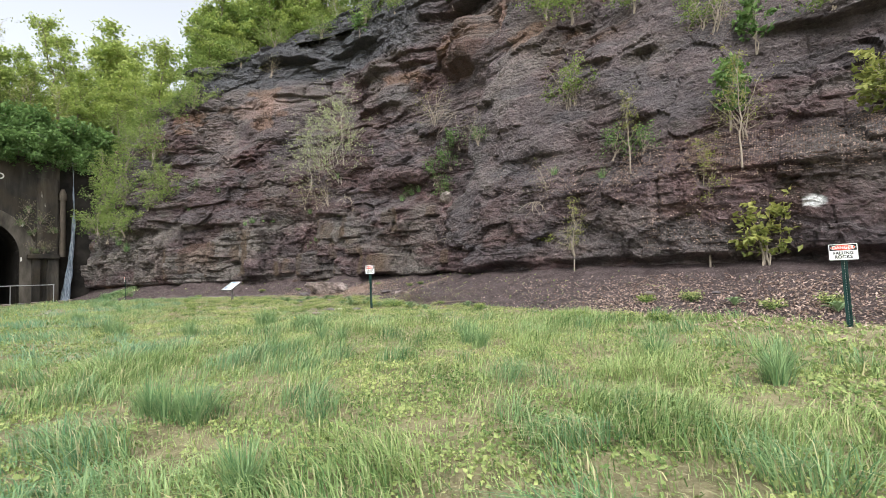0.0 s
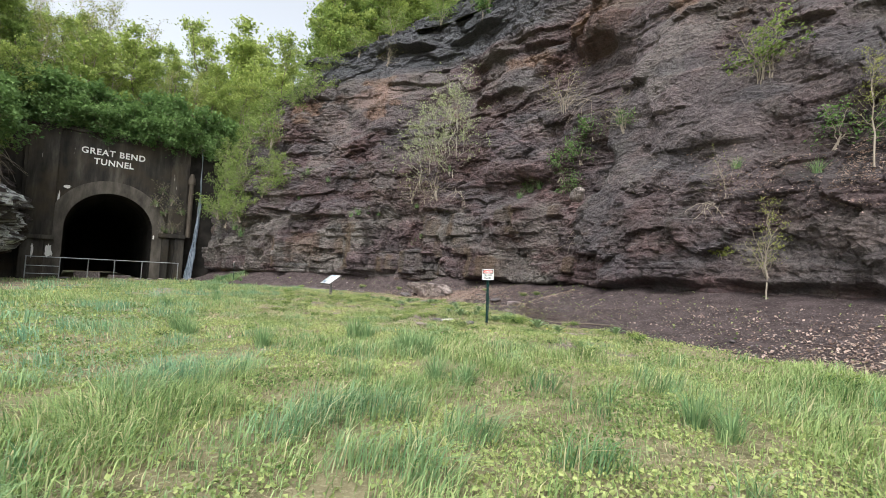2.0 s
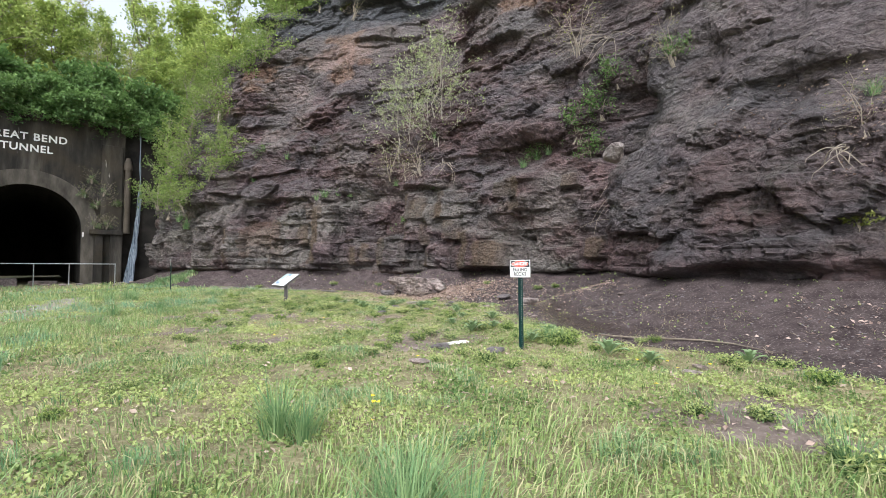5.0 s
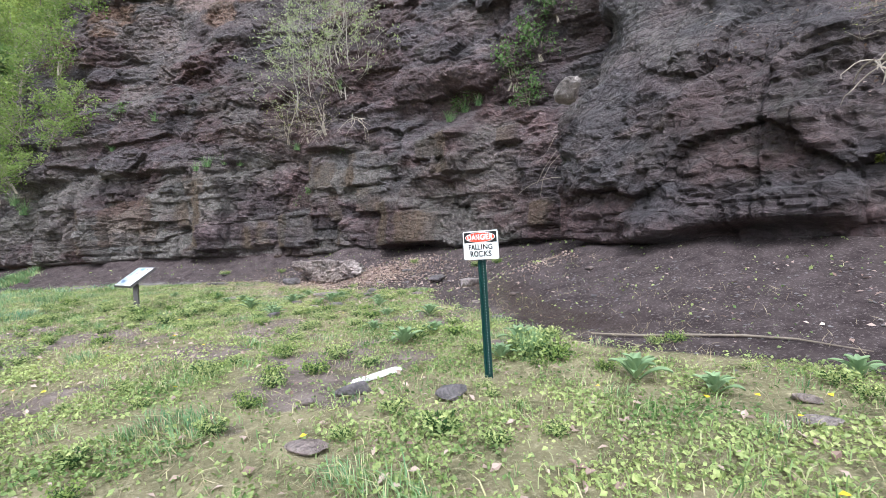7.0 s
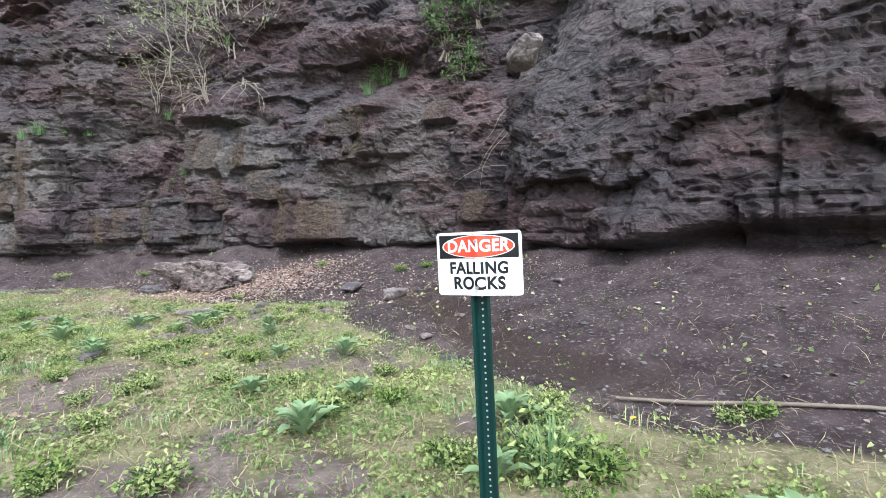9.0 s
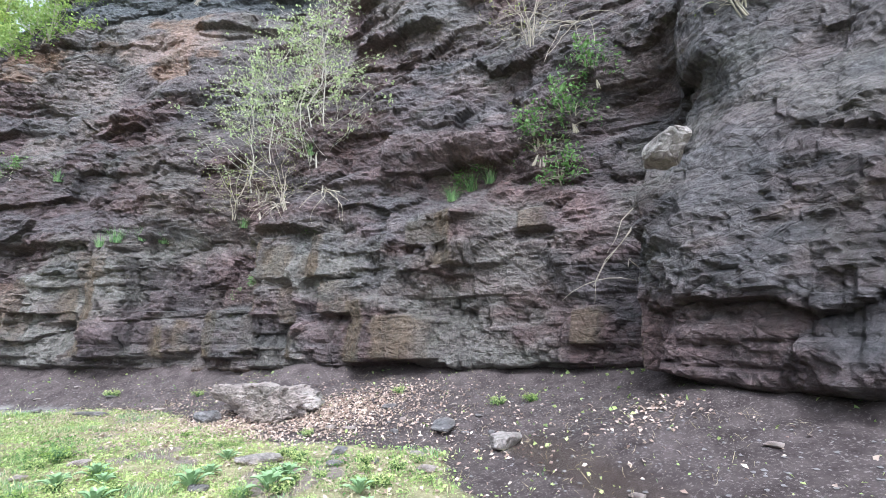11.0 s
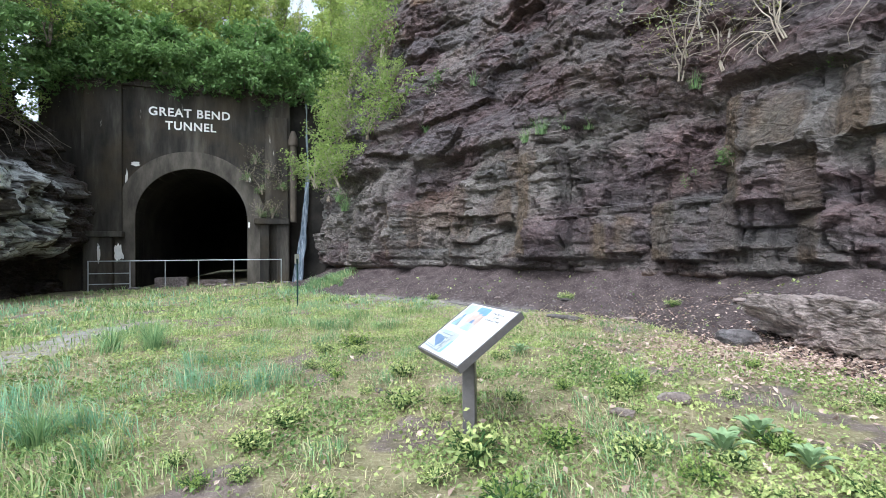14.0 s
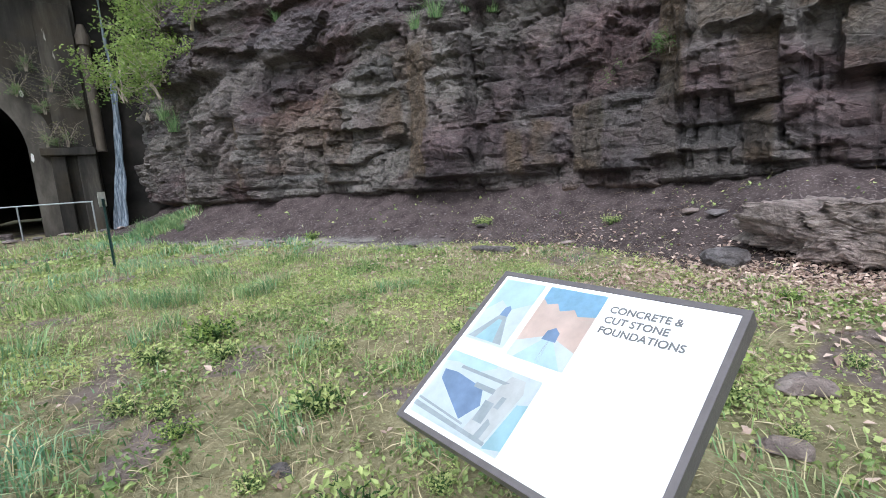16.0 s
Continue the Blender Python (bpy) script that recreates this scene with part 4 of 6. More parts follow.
# ---- pipe fence ----
fence = empty("pipe_fence", PORTAL @ Matrix.Translation((0, -0.9, 0)))
tagged(fence, "galvanised pipe fence across the tunnel mouth", "fence")
STOPS = (-8.08, -6.47, -5.06, -3.67, -2.14, 0.02)
for u in STOPS:
    part("post", rod(bmesh.new(), (u, 0, -0.4), (u, 0, 1.04), 0.028), STEEL, fence)
part("top_rail", rod(bmesh.new(), (STOPS[0] - 0.03, 0, 1.05), (STOPS[-1] + 0.03, 0, 1.05), 0.026), STEEL, fence)
part("middle_rail", rod(bmesh.new(), (STOPS[0], 0, 0.5), (STOPS[1], 0, 0.5), 0.022), STEEL, fence)
part("bottom_rail", rod(bmesh.new(), (STOPS[0], 0, 0.02), (STOPS[1], 0, 0.02), 0.022), STEEL, fence)


# ---- signs ----
def bm2(bm, m):
    bm.transform(m)
    return bm


def warning_sign(m, lean=(0, 0), label="", words=True):
    """A bent white plate on a punched green channel post."""
    thing = empty("warning_sign", m)
    tagged(thing, label, "warning sign", "falling rock signs")
    prof = [(-0.04, 0.0), (-0.028, 0.0), (-0.022, 0.022), (0.022, 0.022), (0.028, 0.0), (0.04, 0.0), (0.04, 0.004), (0.031, 0.004), (0.025, 0.027), (-0.025, 0.027), (-0.031, 0.004), (-0.04, 0.004)]
    bm = bmesh.new()
    a = [bm.verts.new((x, y, -0.15)) for x, y in prof]
    b = [bm.verts.new((x + lean[0], y + lean[1], 1.2)) for x, y in prof]
    bm.faces.new(a)
    bm.faces.new(b[::-1])
    for k in range(12):
        bm.faces.new((a[k], a[(k + 1) % 12], b[(k + 1) % 12], b[k]))
    post = part("post", bm, POST_GREEN, thing, "dark green punched steel channel post")
    bm = bmesh.new()
    for k in range(42):
        q = (0.04 + k * 0.026 + 0.15) / 1.35
        rod(bm, (lean[0] * q, lean[1] * q + 0.0205, 0.04 + k * 0.026), (lean[0] * q, lean[1] * q + 0.0225, 0.04 + k * 0.026), 0.0045, 8)
    part("punched_hole", bm, HOLE, post)
    at = Matrix.Translation((lean[0], lean[1] - 0.012, 1.19)) @ Matrix.Rotation(math.atan2(lean[0], 1.2), 4, "Y")
    w, h, r = 0.178, 0.127, 0.014

    def fold(x):
        return 0.014 * math.exp(-(x / 0.03) ** 2) * -1 + 0.010 * abs(x) / w

    def plate(name, outline_xz, y, mat, deep=0.002, cuts=48):
        """A flat piece cut to fine strips and folded with the plate."""
        bm = extruded(outline_xz, y, y - deep)
        xs = [p[0] for p in outline_xz]
        for k in range(1, cuts):
            x = min(xs) + (max(xs) - min(xs)) * k / cuts
            bmesh.ops.bisect_plane(bm, geom=bm.verts[:] + bm.edges[:] + bm.faces[:], plane_co=(x, 0, 0), plane_no=(1, 0, 0))
        for v in bm.verts:
            v.co.y += fold(v.co.x)
        bm.transform(at)
        return part(name, bm, mat, thing if name == "plate" else made)

    rounded = []
    for cx, cz, a0 in ((w - r, h - r, 0), (-w + r, h - r, 90), (-w + r, -h + r, 180), (w - r, -h + r, 270)):
        rounded += [(cx + r * math.cos(radians(a0 + d)), cz + r * math.sin(radians(a0 + d))) for d in (0, 30, 60, 90)]
    made = plate("plate", rounded, 0, ENAMEL)
    plate("header_bar", [(-0.166, 0.022), (0.166, 0.022), (0.166, 0.116), (-0.166, 0.116)], -0.0021, BLACK, 0.0006)
    for rx, rz, y, mat in ((0.152, 0.046, -0.0028, ENAMEL), (0.147, 0.0425, -0.0035, RED)):
        plate("oval", [(rx * math.cos(2 * math.pi * k / 40), 0.069 + rz * math.sin(2 * math.pi * k / 40)) for k in range(40)], y, mat, 0.0006)
    for text, z, size, mat, y in (("DANGER", 0.069, 0.066, ENAMEL, -0.0045), ("FALLING", -0.019, 0.065, BLACK, -0.0026), ("ROCKS", -0.080, 0.069, BLACK, -0.0026)):
        ob = lettering("lettering", text, size, mat, made, Matrix.Translation((0, y, z)) @ Matrix.Rotation(radians(90), 4, "X"), 0.0004, 1.07, 0.93, 0.034)
        cut_up = bmesh.new()
        cut_up.from_mesh(ob.data)
        for k in range(-30, 31):
            bmesh.ops.bisect_plane(cut_up, geom=cut_up.verts[:] + cut_up.edges[:] + cut_up.faces[:], plane_co=(k * 0.005, 0, 0), plane_no=(1, 0, 0))
        for v in cut_up.verts:
            v.co.y += fold(v.co.x)
        cut_up.transform(at)
        cut_up.to_mesh(ob.data)
        cut_up.free()
    for z in (0.09, -0.095):
        part("bolt", bm2(rod(bmesh.new(), (0, -0.030, z), (0, -0.020, z), 0.007, 6), at), STEEL, made)
    return thing


def stand(x, y, turn):
    return pose(x, y, floor_z(x, y), 0, 0, turn)


warning_sign(stand(2.11, -0.01, -53), (-0.03, 0.0), "bent white danger falling rocks sign on a green post")
warning_sign(stand(8.2, -8.75, -62), (-0.02, 0), "white danger falling rocks sign on a green post near the cliff")
warning_sign(stand(-8.15, 14.15, -75), (0, 0), "white falling rocks sign seen edge-on before the tunnel")
warning_sign(stand(-16.2, 9.0, 30), (0.05, 0), "white falling rocks sign on a leaning post by the dark rock")

# interpretive panel: a slanted print in a brown frame
px, py = Vector((0.6, -0.8, 0)), Vector((0.68, 0.46, 0.56)).normalized()
py = (py - px * py.dot(px)).normalized()
pz = px.cross(py)
centre = Vector((-2.385, 6.83, 0.783))
pm = Matrix((( px.x, py.x, pz.x, centre.x), (px.y, py.y, pz.y, centre.y), (px.z, py.z, pz.z, centre.z), (0, 0, 0, 1)))
panel = empty("information_panel", pose(-2.33, 6.66, floor_z(-2.33, 6.66)))
tagged(panel, "slanted white information panel in a brown metal frame on one post", "information panel")
base = panel.matrix_world.inverted()


def on_panel(bm):
    bm.transform(base @ pm)
    return bm


PW, PH = 0.358, 0.285
bm = bmesh.new()
for a in ((-PW, PW, -PH, -PH + 0.016), (-PW, PW, PH - 0.016, PH), (-PW, -PW + 0.016, -PH + 0.016, PH - 0.016), (PW - 0.016, PW, -PH + 0.016, PH - 0.016)):
    box(bm, *a, -0.045, 0.004)
part("frame", on_panel(bm), FRAME_BROWN, panel)
part("backing", on_panel(boxed(-PW + 0.016, PW - 0.016, -PH + 0.016, PH - 0.016, -0.03, -0.006)), FRAME_BROWN, panel)
sheet = part("print", on_panel(boxed(-PW + 0.016, PW - 0.016, -PH + 0.016, PH - 0.016, -0.005, 0.0)), PRINT, panel, "white printed sheet with old drawings")
post = panel.matrix_world.inverted() @ Vector((-2.36, 6.72, 0.70))
part("post", boxed(-0.042, 0.042, -0.042, 0.042, -0.2, post.z, bevel=0.006), FRAME_BROWN, panel)


def ink(name, pts, mat, lift=0.0008):
    bm = bmesh.new()
    bm.faces.new([bm.verts.new((x, y, lift)) for x, y in pts])
    bmesh.ops.solidify(bm, geom=bm.faces[:], thickness=-0.0004)
    part(name, on_panel(bm), INK[mat], sheet)


def shapes(rows):
    for mat, lift, pts in rows:
        ink("drawing" if lift == 1 else "drawing_detail", pts, mat, 0.0006 * lift)


# two small tunnel drawings above, one larger below
shapes([("pale", 1, [(-0.33, 0.01), (-0.175, 0.01), (-0.175, 0.255), (-0.33, 0.255)]), ("sky", 2, [(-0.33, 0.12), (-0.29, 0.17), (-0.24, 0.14), (-0.175, 0.18), (-0.175, 0.255), (-0.33, 0.255)]),
        ("grey", 2, [(-0.32, 0.02), (-0.19, 0.02), (-0.235, 0.12), (-0.26, 0.12)]), ("teal", 3, [(-0.29, 0.02), (-0.22, 0.02), (-0.24, 0.10), (-0.255, 0.10)]), ("deep", 3, [(-0.262, 0.115), (-0.232, 0.115), (-0.235, 0.145), (-0.247, 0.155), (-0.259, 0.145)]),
        ("sand", 1, [(-0.155, 0.0), (0.03, 0.0), (0.03, 0.255), (-0.155, 0.255)]), ("blue", 2, [(-0.155, 0.21), (-0.13, 0.19), (-0.10, 0.20), (-0.08, 0.175), (-0.04, 0.19), (-0.02, 0.17), (0.03, 0.18), (0.03, 0.255), (-0.155, 0.255)]),
        ("pale", 2, [(-0.155, 0.0), (0.03, 0.0), (0.03, 0.06), (-0.04, 0.085), (-0.08, 0.085), (-0.155, 0.05)]), ("sky", 3, [(-0.13, 0.0), (0.02, 0.0), (-0.045, 0.08), (-0.072, 0.08)]), ("deep", 4, [(-0.08, 0.075), (-0.035, 0.075), (-0.038, 0.105), (-0.057, 0.12), (-0.077, 0.105)]),
        ("grey", 3, [(-0.06, 0.0), (-0.045, 0.0), (-0.055, 0.08), (-0.06, 0.08)]),
        ("pale", 1, [(-0.33, -0.255), (0.0, -0.255), (0.0, -0.04), (-0.33, -0.04)]), ("sky", 2, [(-0.33, -0.08), (-0.28, -0.07), (-0.2, -0.08), (-0.15, -0.05), (-0.15, -0.04), (-0.33, -0.04)]), ("deep", 2, [(-0.30, -0.135), (-0.16, -0.215), (-0.125, -0.16), (-0.15, -0.115), (-0.26, -0.10), (-0.31, -0.105)]),
        ("grey", 3, [(-0.26, -0.085), (-0.10, -0.085), (-0.08, -0.075), (-0.26, -0.075)]), ("grey", 3, [(-0.18, -0.12), (-0.11, -0.12), (-0.11, -0.105), (-0.18, -0.105)]), ("grey", 3, [(-0.12, -0.2), (-0.09, -0.2), (-0.09, -0.14), (-0.12, -0.14)]), ("stone", 2, [(-0.13, -0.235), (-0.055, -0.24), (-0.03, -0.09), (-0.045, -0.055), (-0.09, -0.055), (-0.11, -0.10)]), ("grey", 4, [(-0.09, -0.235), (-0.07, -0.235), (-0.065, -0.19), (-0.08, -0.18)]), ("grey", 4, [(-0.085, -0.15), (-0.07, -0.15), (-0.065, -0.115), (-0.08, -0.115)]),
        ("teal", 2, [(-0.05, -0.25), (0.0, -0.235), (0.0, -0.11), (-0.03, -0.12)]), ("grey", 3, [(-0.33, -0.235), (-0.05, -0.245), (-0.05, -0.235), (-0.33, -0.22)]), ("grey", 4, [(-0.33, -0.212), (-0.14, -0.225), (-0.14, -0.219), (-0.33, -0.205)])])
for k, (text, size) in enumerate((("CONCRETE &", 0.030), ("CUT STONE", 0.030), ("FOUNDATIONS", 0.030))):
    ob = lettering("lettering", text, size, INK["text"], sheet, Matrix.Identity(4), 0.0003, bold=0.02)
    xs = min(v.co.x for v in ob.data.vertices)
    ob.data.transform(base @ pm @ Matrix.Translation((0.055 - xs, 0.215 - 0.034 * k, 0.0022)))


# ---- loose rock ----
def stone_mesh(name, size, seed, material, block=0.5, cuts=3, lumps=1.0):
    """A broken stone: a lump cut flat on several sides, its foot at z = 0."""
    r = np.random.default_rng(seed)
    bm = bmesh.new()
    bmesh.ops.create_icosphere(bm, subdivisions=cuts, radius=1)
    planes = [(Vector(r.normal(size=3)).normalized(), r.uniform(0.55, 0.85) + 0.15 * (block > 0.7)) for _ in range(9)]
    for v in bm.verts:
        p = v.co.normalized()
        box_p = Vector([math.copysign(min(abs(c) * 1.5, 0.85), c) for c in p])
        p = p.lerp(box_p, block)
        for n, d in planes:
            over = p.dot(n) - d
            if over > 0:
                p = p - n * over * 0.85
        q = Vector((p.x * size[0], p.y * size[1], p.z * size[2])) * (1.4 / (size[0] * size[1] * size[2]) ** (1 / 3)) + Vector((seed, 0, 0))
        p = p * (1 + lumps * (0.16 * noise.noise(q) + 0.09 * noise.noise(q * 3) + 0.05 * noise.noise(q * 7)))
        v.co = Vector((p.x * size[0], p.y * size[1], p.z * size[2]))
    low = min(v.co.z for v in bm.verts)
    for v in bm.verts:
        v.co.z -= low
    me = bpy.data.meshes.new(name)
    bm.to_mesh(me)
    bm.free()
    for key, val in (("tone", 0.75), ("rust", 0), ("slate", 0), ("pale", 0), ("chalk", 0), ("joint", 0), ("dirt", 0)):
        me.attributes.new(key, "FLOAT", "POINT").data.foreach_set("value", np.full(len(me.vertices), val, np.float32))
    me.materials.append(material)
    return me


def stone(me, x, y, turn, label, sink=0.04, name="stone", z=None, tilt=0, group=""):
    ob = new(name, me)
    ob.matrix_world = pose(x, y, (floor_z(x, y) if z is None else z) - sink, tilt, 0, turn)
    return tagged(ob, label, name, group)


SLATE = rock_material("blue_grey_slate", (0.15, 0.16, 0.17), (0.30, 0.315, 0.33), (0.48, 0.49, 0.50), (0.2, 0.18, 0.15), bed=1.0)
PALE_STONE = rock_material("pale_limestone", (0.4, 0.39, 0.37), (0.58, 0.57, 0.55), (0.74, 0.73, 0.71), (0.5, 0.45, 0.38), bed=1.0)
stone(stone_mesh("boulder", (1.05, 0.46, 0.32), 17, BOULDER, 1.0, 6, 2.3), 1.70, 10.12, -40, "long weathered grey fallen boulder lying on the dirt", 0.08, "boulder")
stone(stone_mesh("stone", (0.34, 0.22, 0.13), 5, PALE_STONE, 0.6, 4), 4.35, 6.1, 35, "pale flat stone on the muddy dirt", 0.02)
stone(stone_mesh("stone", (0.42, 0.2, 0.07), 6, SLATE, 0.5, 4), 4.0, 7.3, 60, "flat grey slab of fallen rock", 0.01)
stone(stone_mesh("stone", (0.24, 0.2, 0.15), 7, SLATE, 0.6, 4), 0.57, 10.6, 20, "blue grey angular stone beside the boulder", 0.03)
stone(stone_mesh("stone", (0.36, 0.14, 0.06), 8, SLATE, 0.5, 4), -1.66, 12.6, -20, "dark flat slab lying in gravel", 0.01)
stone(stone_mesh("stone", (0.33, 0.045, 0.03), 9, LIME, 0.5, 4), 1.16, 0.36, 30, "white narrow stone lying flat in the weeds", 0.005)
stone(stone_mesh("stone", (0.30, 0.22, 0.05), 10, PALE_STONE, 0.6, 4), 1.27, 6.99, 10, "pale flat flagstone among weeds", 0.01)
stone(stone_mesh("stone", (0.5, 0.3, 0.25), 12, PALE_STONE, 0.5, 4), 6.0, 4.5, 70, "pale blue grey boulder perched on the cliff ledge", 0.05, "boulder", 3.95, 12)
small = [stone_mesh("stone", (0.09, 0.065, 0.03), 20 + k, mat, 0.5, 2) for k, mat in enumerate((SLATE, BOULDER, PALE_STONE, SLATE, BOULDER))]
r = np.random.default_rng(31)
spots = [(-3.35, 7.6), (-1.27, 7.45), (0.48, 10.2), (0.9, 0.0), (0.5, -0.94), (1.6, -0.46), (3.8, -1.59), (3.47, -1.87), (0.6, 6.08), (1.5, 5.9), (2.1, 6.4), (-0.8, 7.9), (0.9, 5.3), (1.3, 5.2), (1.9, 5.9), (0.2, 4.6), (0.55, -0.1), (-0.82, 7.95), (2.3, 7.0), (1.75, 7.4), (2.6, 6.3), (3.0, 5.6), (3.2, 6.4), (3.3, 7.6), (2.5, 8.6), (3.6, 8.8), (4.6, 8.1)]
for k in range(46):
    q = r.uniform(0, 1)
    i = int(q * (len(cliff_p) - 1))
    spots.append((cliff_p[i, 0] - r.uniform(0.6, 3.0), cliff_p[i, 1] - r.uniform(0.2, 1.4)))
for k, (x, y) in enumerate(spots):
    if cliff_gap(x, y)[0][0] < 0.5:
        continue
    ob = stone(small[k % 5], x, y, r.uniform(0, 360), "small broken stone lying on the dirt", 0.008, group="loose stones")
    g = r.uniform(0.7, 1.9)
    ob.scale = (g, g * r.uniform(0.7, 1.1), g)
# gravel and chips along the cliff foot
pts, sz = [], []
while len(pts) < 11000:
    i = r.integers(4, len(cliff_p) - 8)
    x, y = cliff_p[i] + r.normal(size=2) * 1.6 + (-1.2, -0.8)
    if 0.3 < cliff_gap(x, y)[0][0] < 3.4:
        pts.append((x, y))
        sz.append(0.006 + 0.024 * r.random() ** 3)
pts, sz = np.array(pts), np.array(sz)
gz_ = ground_at(pts[:, 0], pts[:, 1])[0]
octa = np.array([(1, 0, 0), (0, 1, 0), (-1, 0, 0), (0, -1, 0), (0.3, 0.2, 0.35), (0, 0, -0.35)], float)
jit = octa[None] * (0.6 + 0.8 * r.random((len(pts), 6, 1))) * sz[:, None, None]
vs = jit + np.stack([pts[:, 0], pts[:, 1], gz_ + sz * 0.25], -1)[:, None]
tri = np.array([(0, 1, 4), (1, 2, 4), (2, 3, 4), (3, 0, 4), (1, 0, 5), (2, 1, 5), (3, 2, 5), (0, 3, 5)])
CHIP = plain("rock_chip", (0.17, 0.155, 0.155), 0.85, vary=0.75, scale=7)
tagged(part("rock_chips", mesh_of("rock_chips", vs.reshape(-1, 3), (tri[None] + 6 * np.arange(len(pts))[:, None, None]).reshape(-1, 3), CHIP, None, False), CHIP), "grey and brown rock chips scattered on dirt", "gravel", kind="stuff")

block = empty("stone_block", PORTAL)
tagged(block, "long rough stone block lying in the tunnel mouth", "stone block")
for a in ((-5.75, -4.35, 0.1, 0.6, -0.5, 0.22), (-3.9, -2.6, 0.2, 0.7, -0.5, 0.05)):
    part("block", boxed(*a, bevel=0.05), BOULDER, block)
for k, u in enumerate((-6.2, -3.2, -2.4, -1.7, -0.9, 0.3, 0.8)):
    p = PORTAL @ Vector((u, -1.3 + 0.3 * math.sin(k * 2.0), 0))
    stone(small[k % 5], p.x, p.y, k * 50, "mossy stone lying before the tunnel fence", 0.01, group="fence stones").scale = (3.2, 2.6, 2.6)


# brick pier with a concrete cap at the meadow's edge
BRICK = Nodes("red_brick", 0.85)
BRICK.colour(BRICK.mix(BRICK.chance(), (0.20, 0.075, 0.05), (0.36, 0.16, 0.11)))
BRICK.bump(BRICK.noise(60, 4), 0.4, 0.005)
pier = empty("brick_pier", pose(-10.75, 1.6, floor_z(-10.75, 1.6) - 0.03, 0, 0, 38))
tagged(pier, "low red brick pier with a pale concrete cap", "brick pier")
part("core", boxed(-0.19, 0.19, -0.19, 0.19, -0.2, 0.84), plain("lime_mortar", (0.45, 0.42, 0.38), 0.95, 0, 0.2, 20), pier)
part("cap", boxed(-0.26, 0.26, -0.26, 0.26, 0.84, 0.91, bevel=0.012), BOULDER, pier, "pale concrete cap")
bm = boxed(-0.095, 0.095, -0.014, 0.014, -0.032, 0.032, bevel=0.004)
brick_me = bpy.data.meshes.new("brick")
bm.to_mesh(brick_me)
bm.free()
brick_me.materials.append(BRICK.m)
for row in range(11):
    for side in range(4):
        for k in (-1, 1):
            ob = part("brick", brick_me, None, pier)
            ob.matrix_local = pose(0, 0, 0.04 + 0.075 * row, 0, 0, 90 * side + (0.0 if row % 2 else 0.001)) @ pose(0.1 * k + (0.012 if row % 2 else -0.012), -0.192, 0)


# ---- plants ----
def plant_parts(name, height, spread, stems, count, leaf, leaf_mat, bark_mat, seed, thick=0.03, start=0.25, cluster=0.16, forks=7, droop=0.0, upright=0.8, gather=0.5):
    """Stems that fork into limbs and twigs, with a crown of small leaves round the twigs. Stands at its own origin."""
    r = np.random.default_rng(seed)
    tubes, near = Tubes(), []
    for s in range(stems):
        a = 2 * math.pi * (s + r.uniform(0, 0.8)) / stems
        lean = spread * (1 - upright) * r.uniform(0.5, 1.2)
        h = height * r.uniform(0.75, 1.0)
        p = [Vector((0.04 * stems * math.cos(a) * 0.4, 0.04 * stems * math.sin(a) * 0.4, -0.15))]
        for k in range(1, 8):
            q = k / 7
            p.append(Vector((math.cos(a) * lean * q ** 1.4 + r.normal() * 0.02 * height, math.sin(a) * lean * q ** 1.4 + r.normal() * 0.02 * height, h * q)))
        tubes.add(p, [thick * (1 - 0.85 * k / 7) + 0.003 for k in range(8)], 6)
        for f_ in range(forks):
            q = start + (1 - start) * (f_ + r.random()) / forks
            i = min(6, int(q * 7))
            o = p[i].lerp(p[i + 1], q * 7 - i)
            b = a + r.uniform(-1.6, 1.6) if stems > 1 else r.uniform(0, 2 * math.pi)
            far = spread * r.uniform(0.5, 1.0) * (1.15 - 0.75 * q)
            rise = height * r.uniform(0.05, 0.22) * (1 - droop * 2)
            limb = [o]
            for k in range(1, 5):
                w = k / 4
                limb.append(o + Vector((math.cos(b) * far * w, math.sin(b) * far * w, rise * w - droop * far * w * w)) + Vector(r.normal(size=3) * 0.03 * spread))
            tubes.add(limb, [thick * 0.35 * (1 - q * 0.6) * (1 - 0.2 * k) + 0.002 for k in range(5)], 4)
            near += limb[1:]
            for _ in range(3):
                j = r.integers(1, 5)
                end = limb[j] + Vector((math.cos(b + r.normal()) * far * 0.35, math.sin(b + r.normal()) * far * 0.35, far * r.uniform(-0.1, 0.35)))
                tubes.add([limb[j], (limb[j] + end) / 2 + Vector(r.normal(size=3) * 0.02 * spread), end], [thick * 0.14 + 0.002, thick * 0.1 + 0.0015, 0.0015], 3)
                near += [end, end, (limb[j] + end) / 2]
    near = np.array([tuple(v) for v in near])
    # leaves gather in clumps round some of the twigs, each with its own shade of green
    clumps = near[r.permutation(len(near))[:max(6, int(len(near) * gather))]]
    which = r.integers(0, len(clumps), count)
    off = r.normal(size=(count, 3)) * cluster * (0.35 + 0.8 * r.random((count, 1)))
    centres = clumps[which] + off * (1, 1, 0.7)
    # tone also rises with height in crown and clump, painting in top light
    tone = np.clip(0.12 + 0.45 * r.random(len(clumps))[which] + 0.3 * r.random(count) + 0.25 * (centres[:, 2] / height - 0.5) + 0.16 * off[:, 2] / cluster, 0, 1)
    wood = tubes.mesh("trunk", bark_mat)
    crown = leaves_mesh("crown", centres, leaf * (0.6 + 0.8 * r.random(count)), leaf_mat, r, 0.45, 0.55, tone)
    return wood, crown


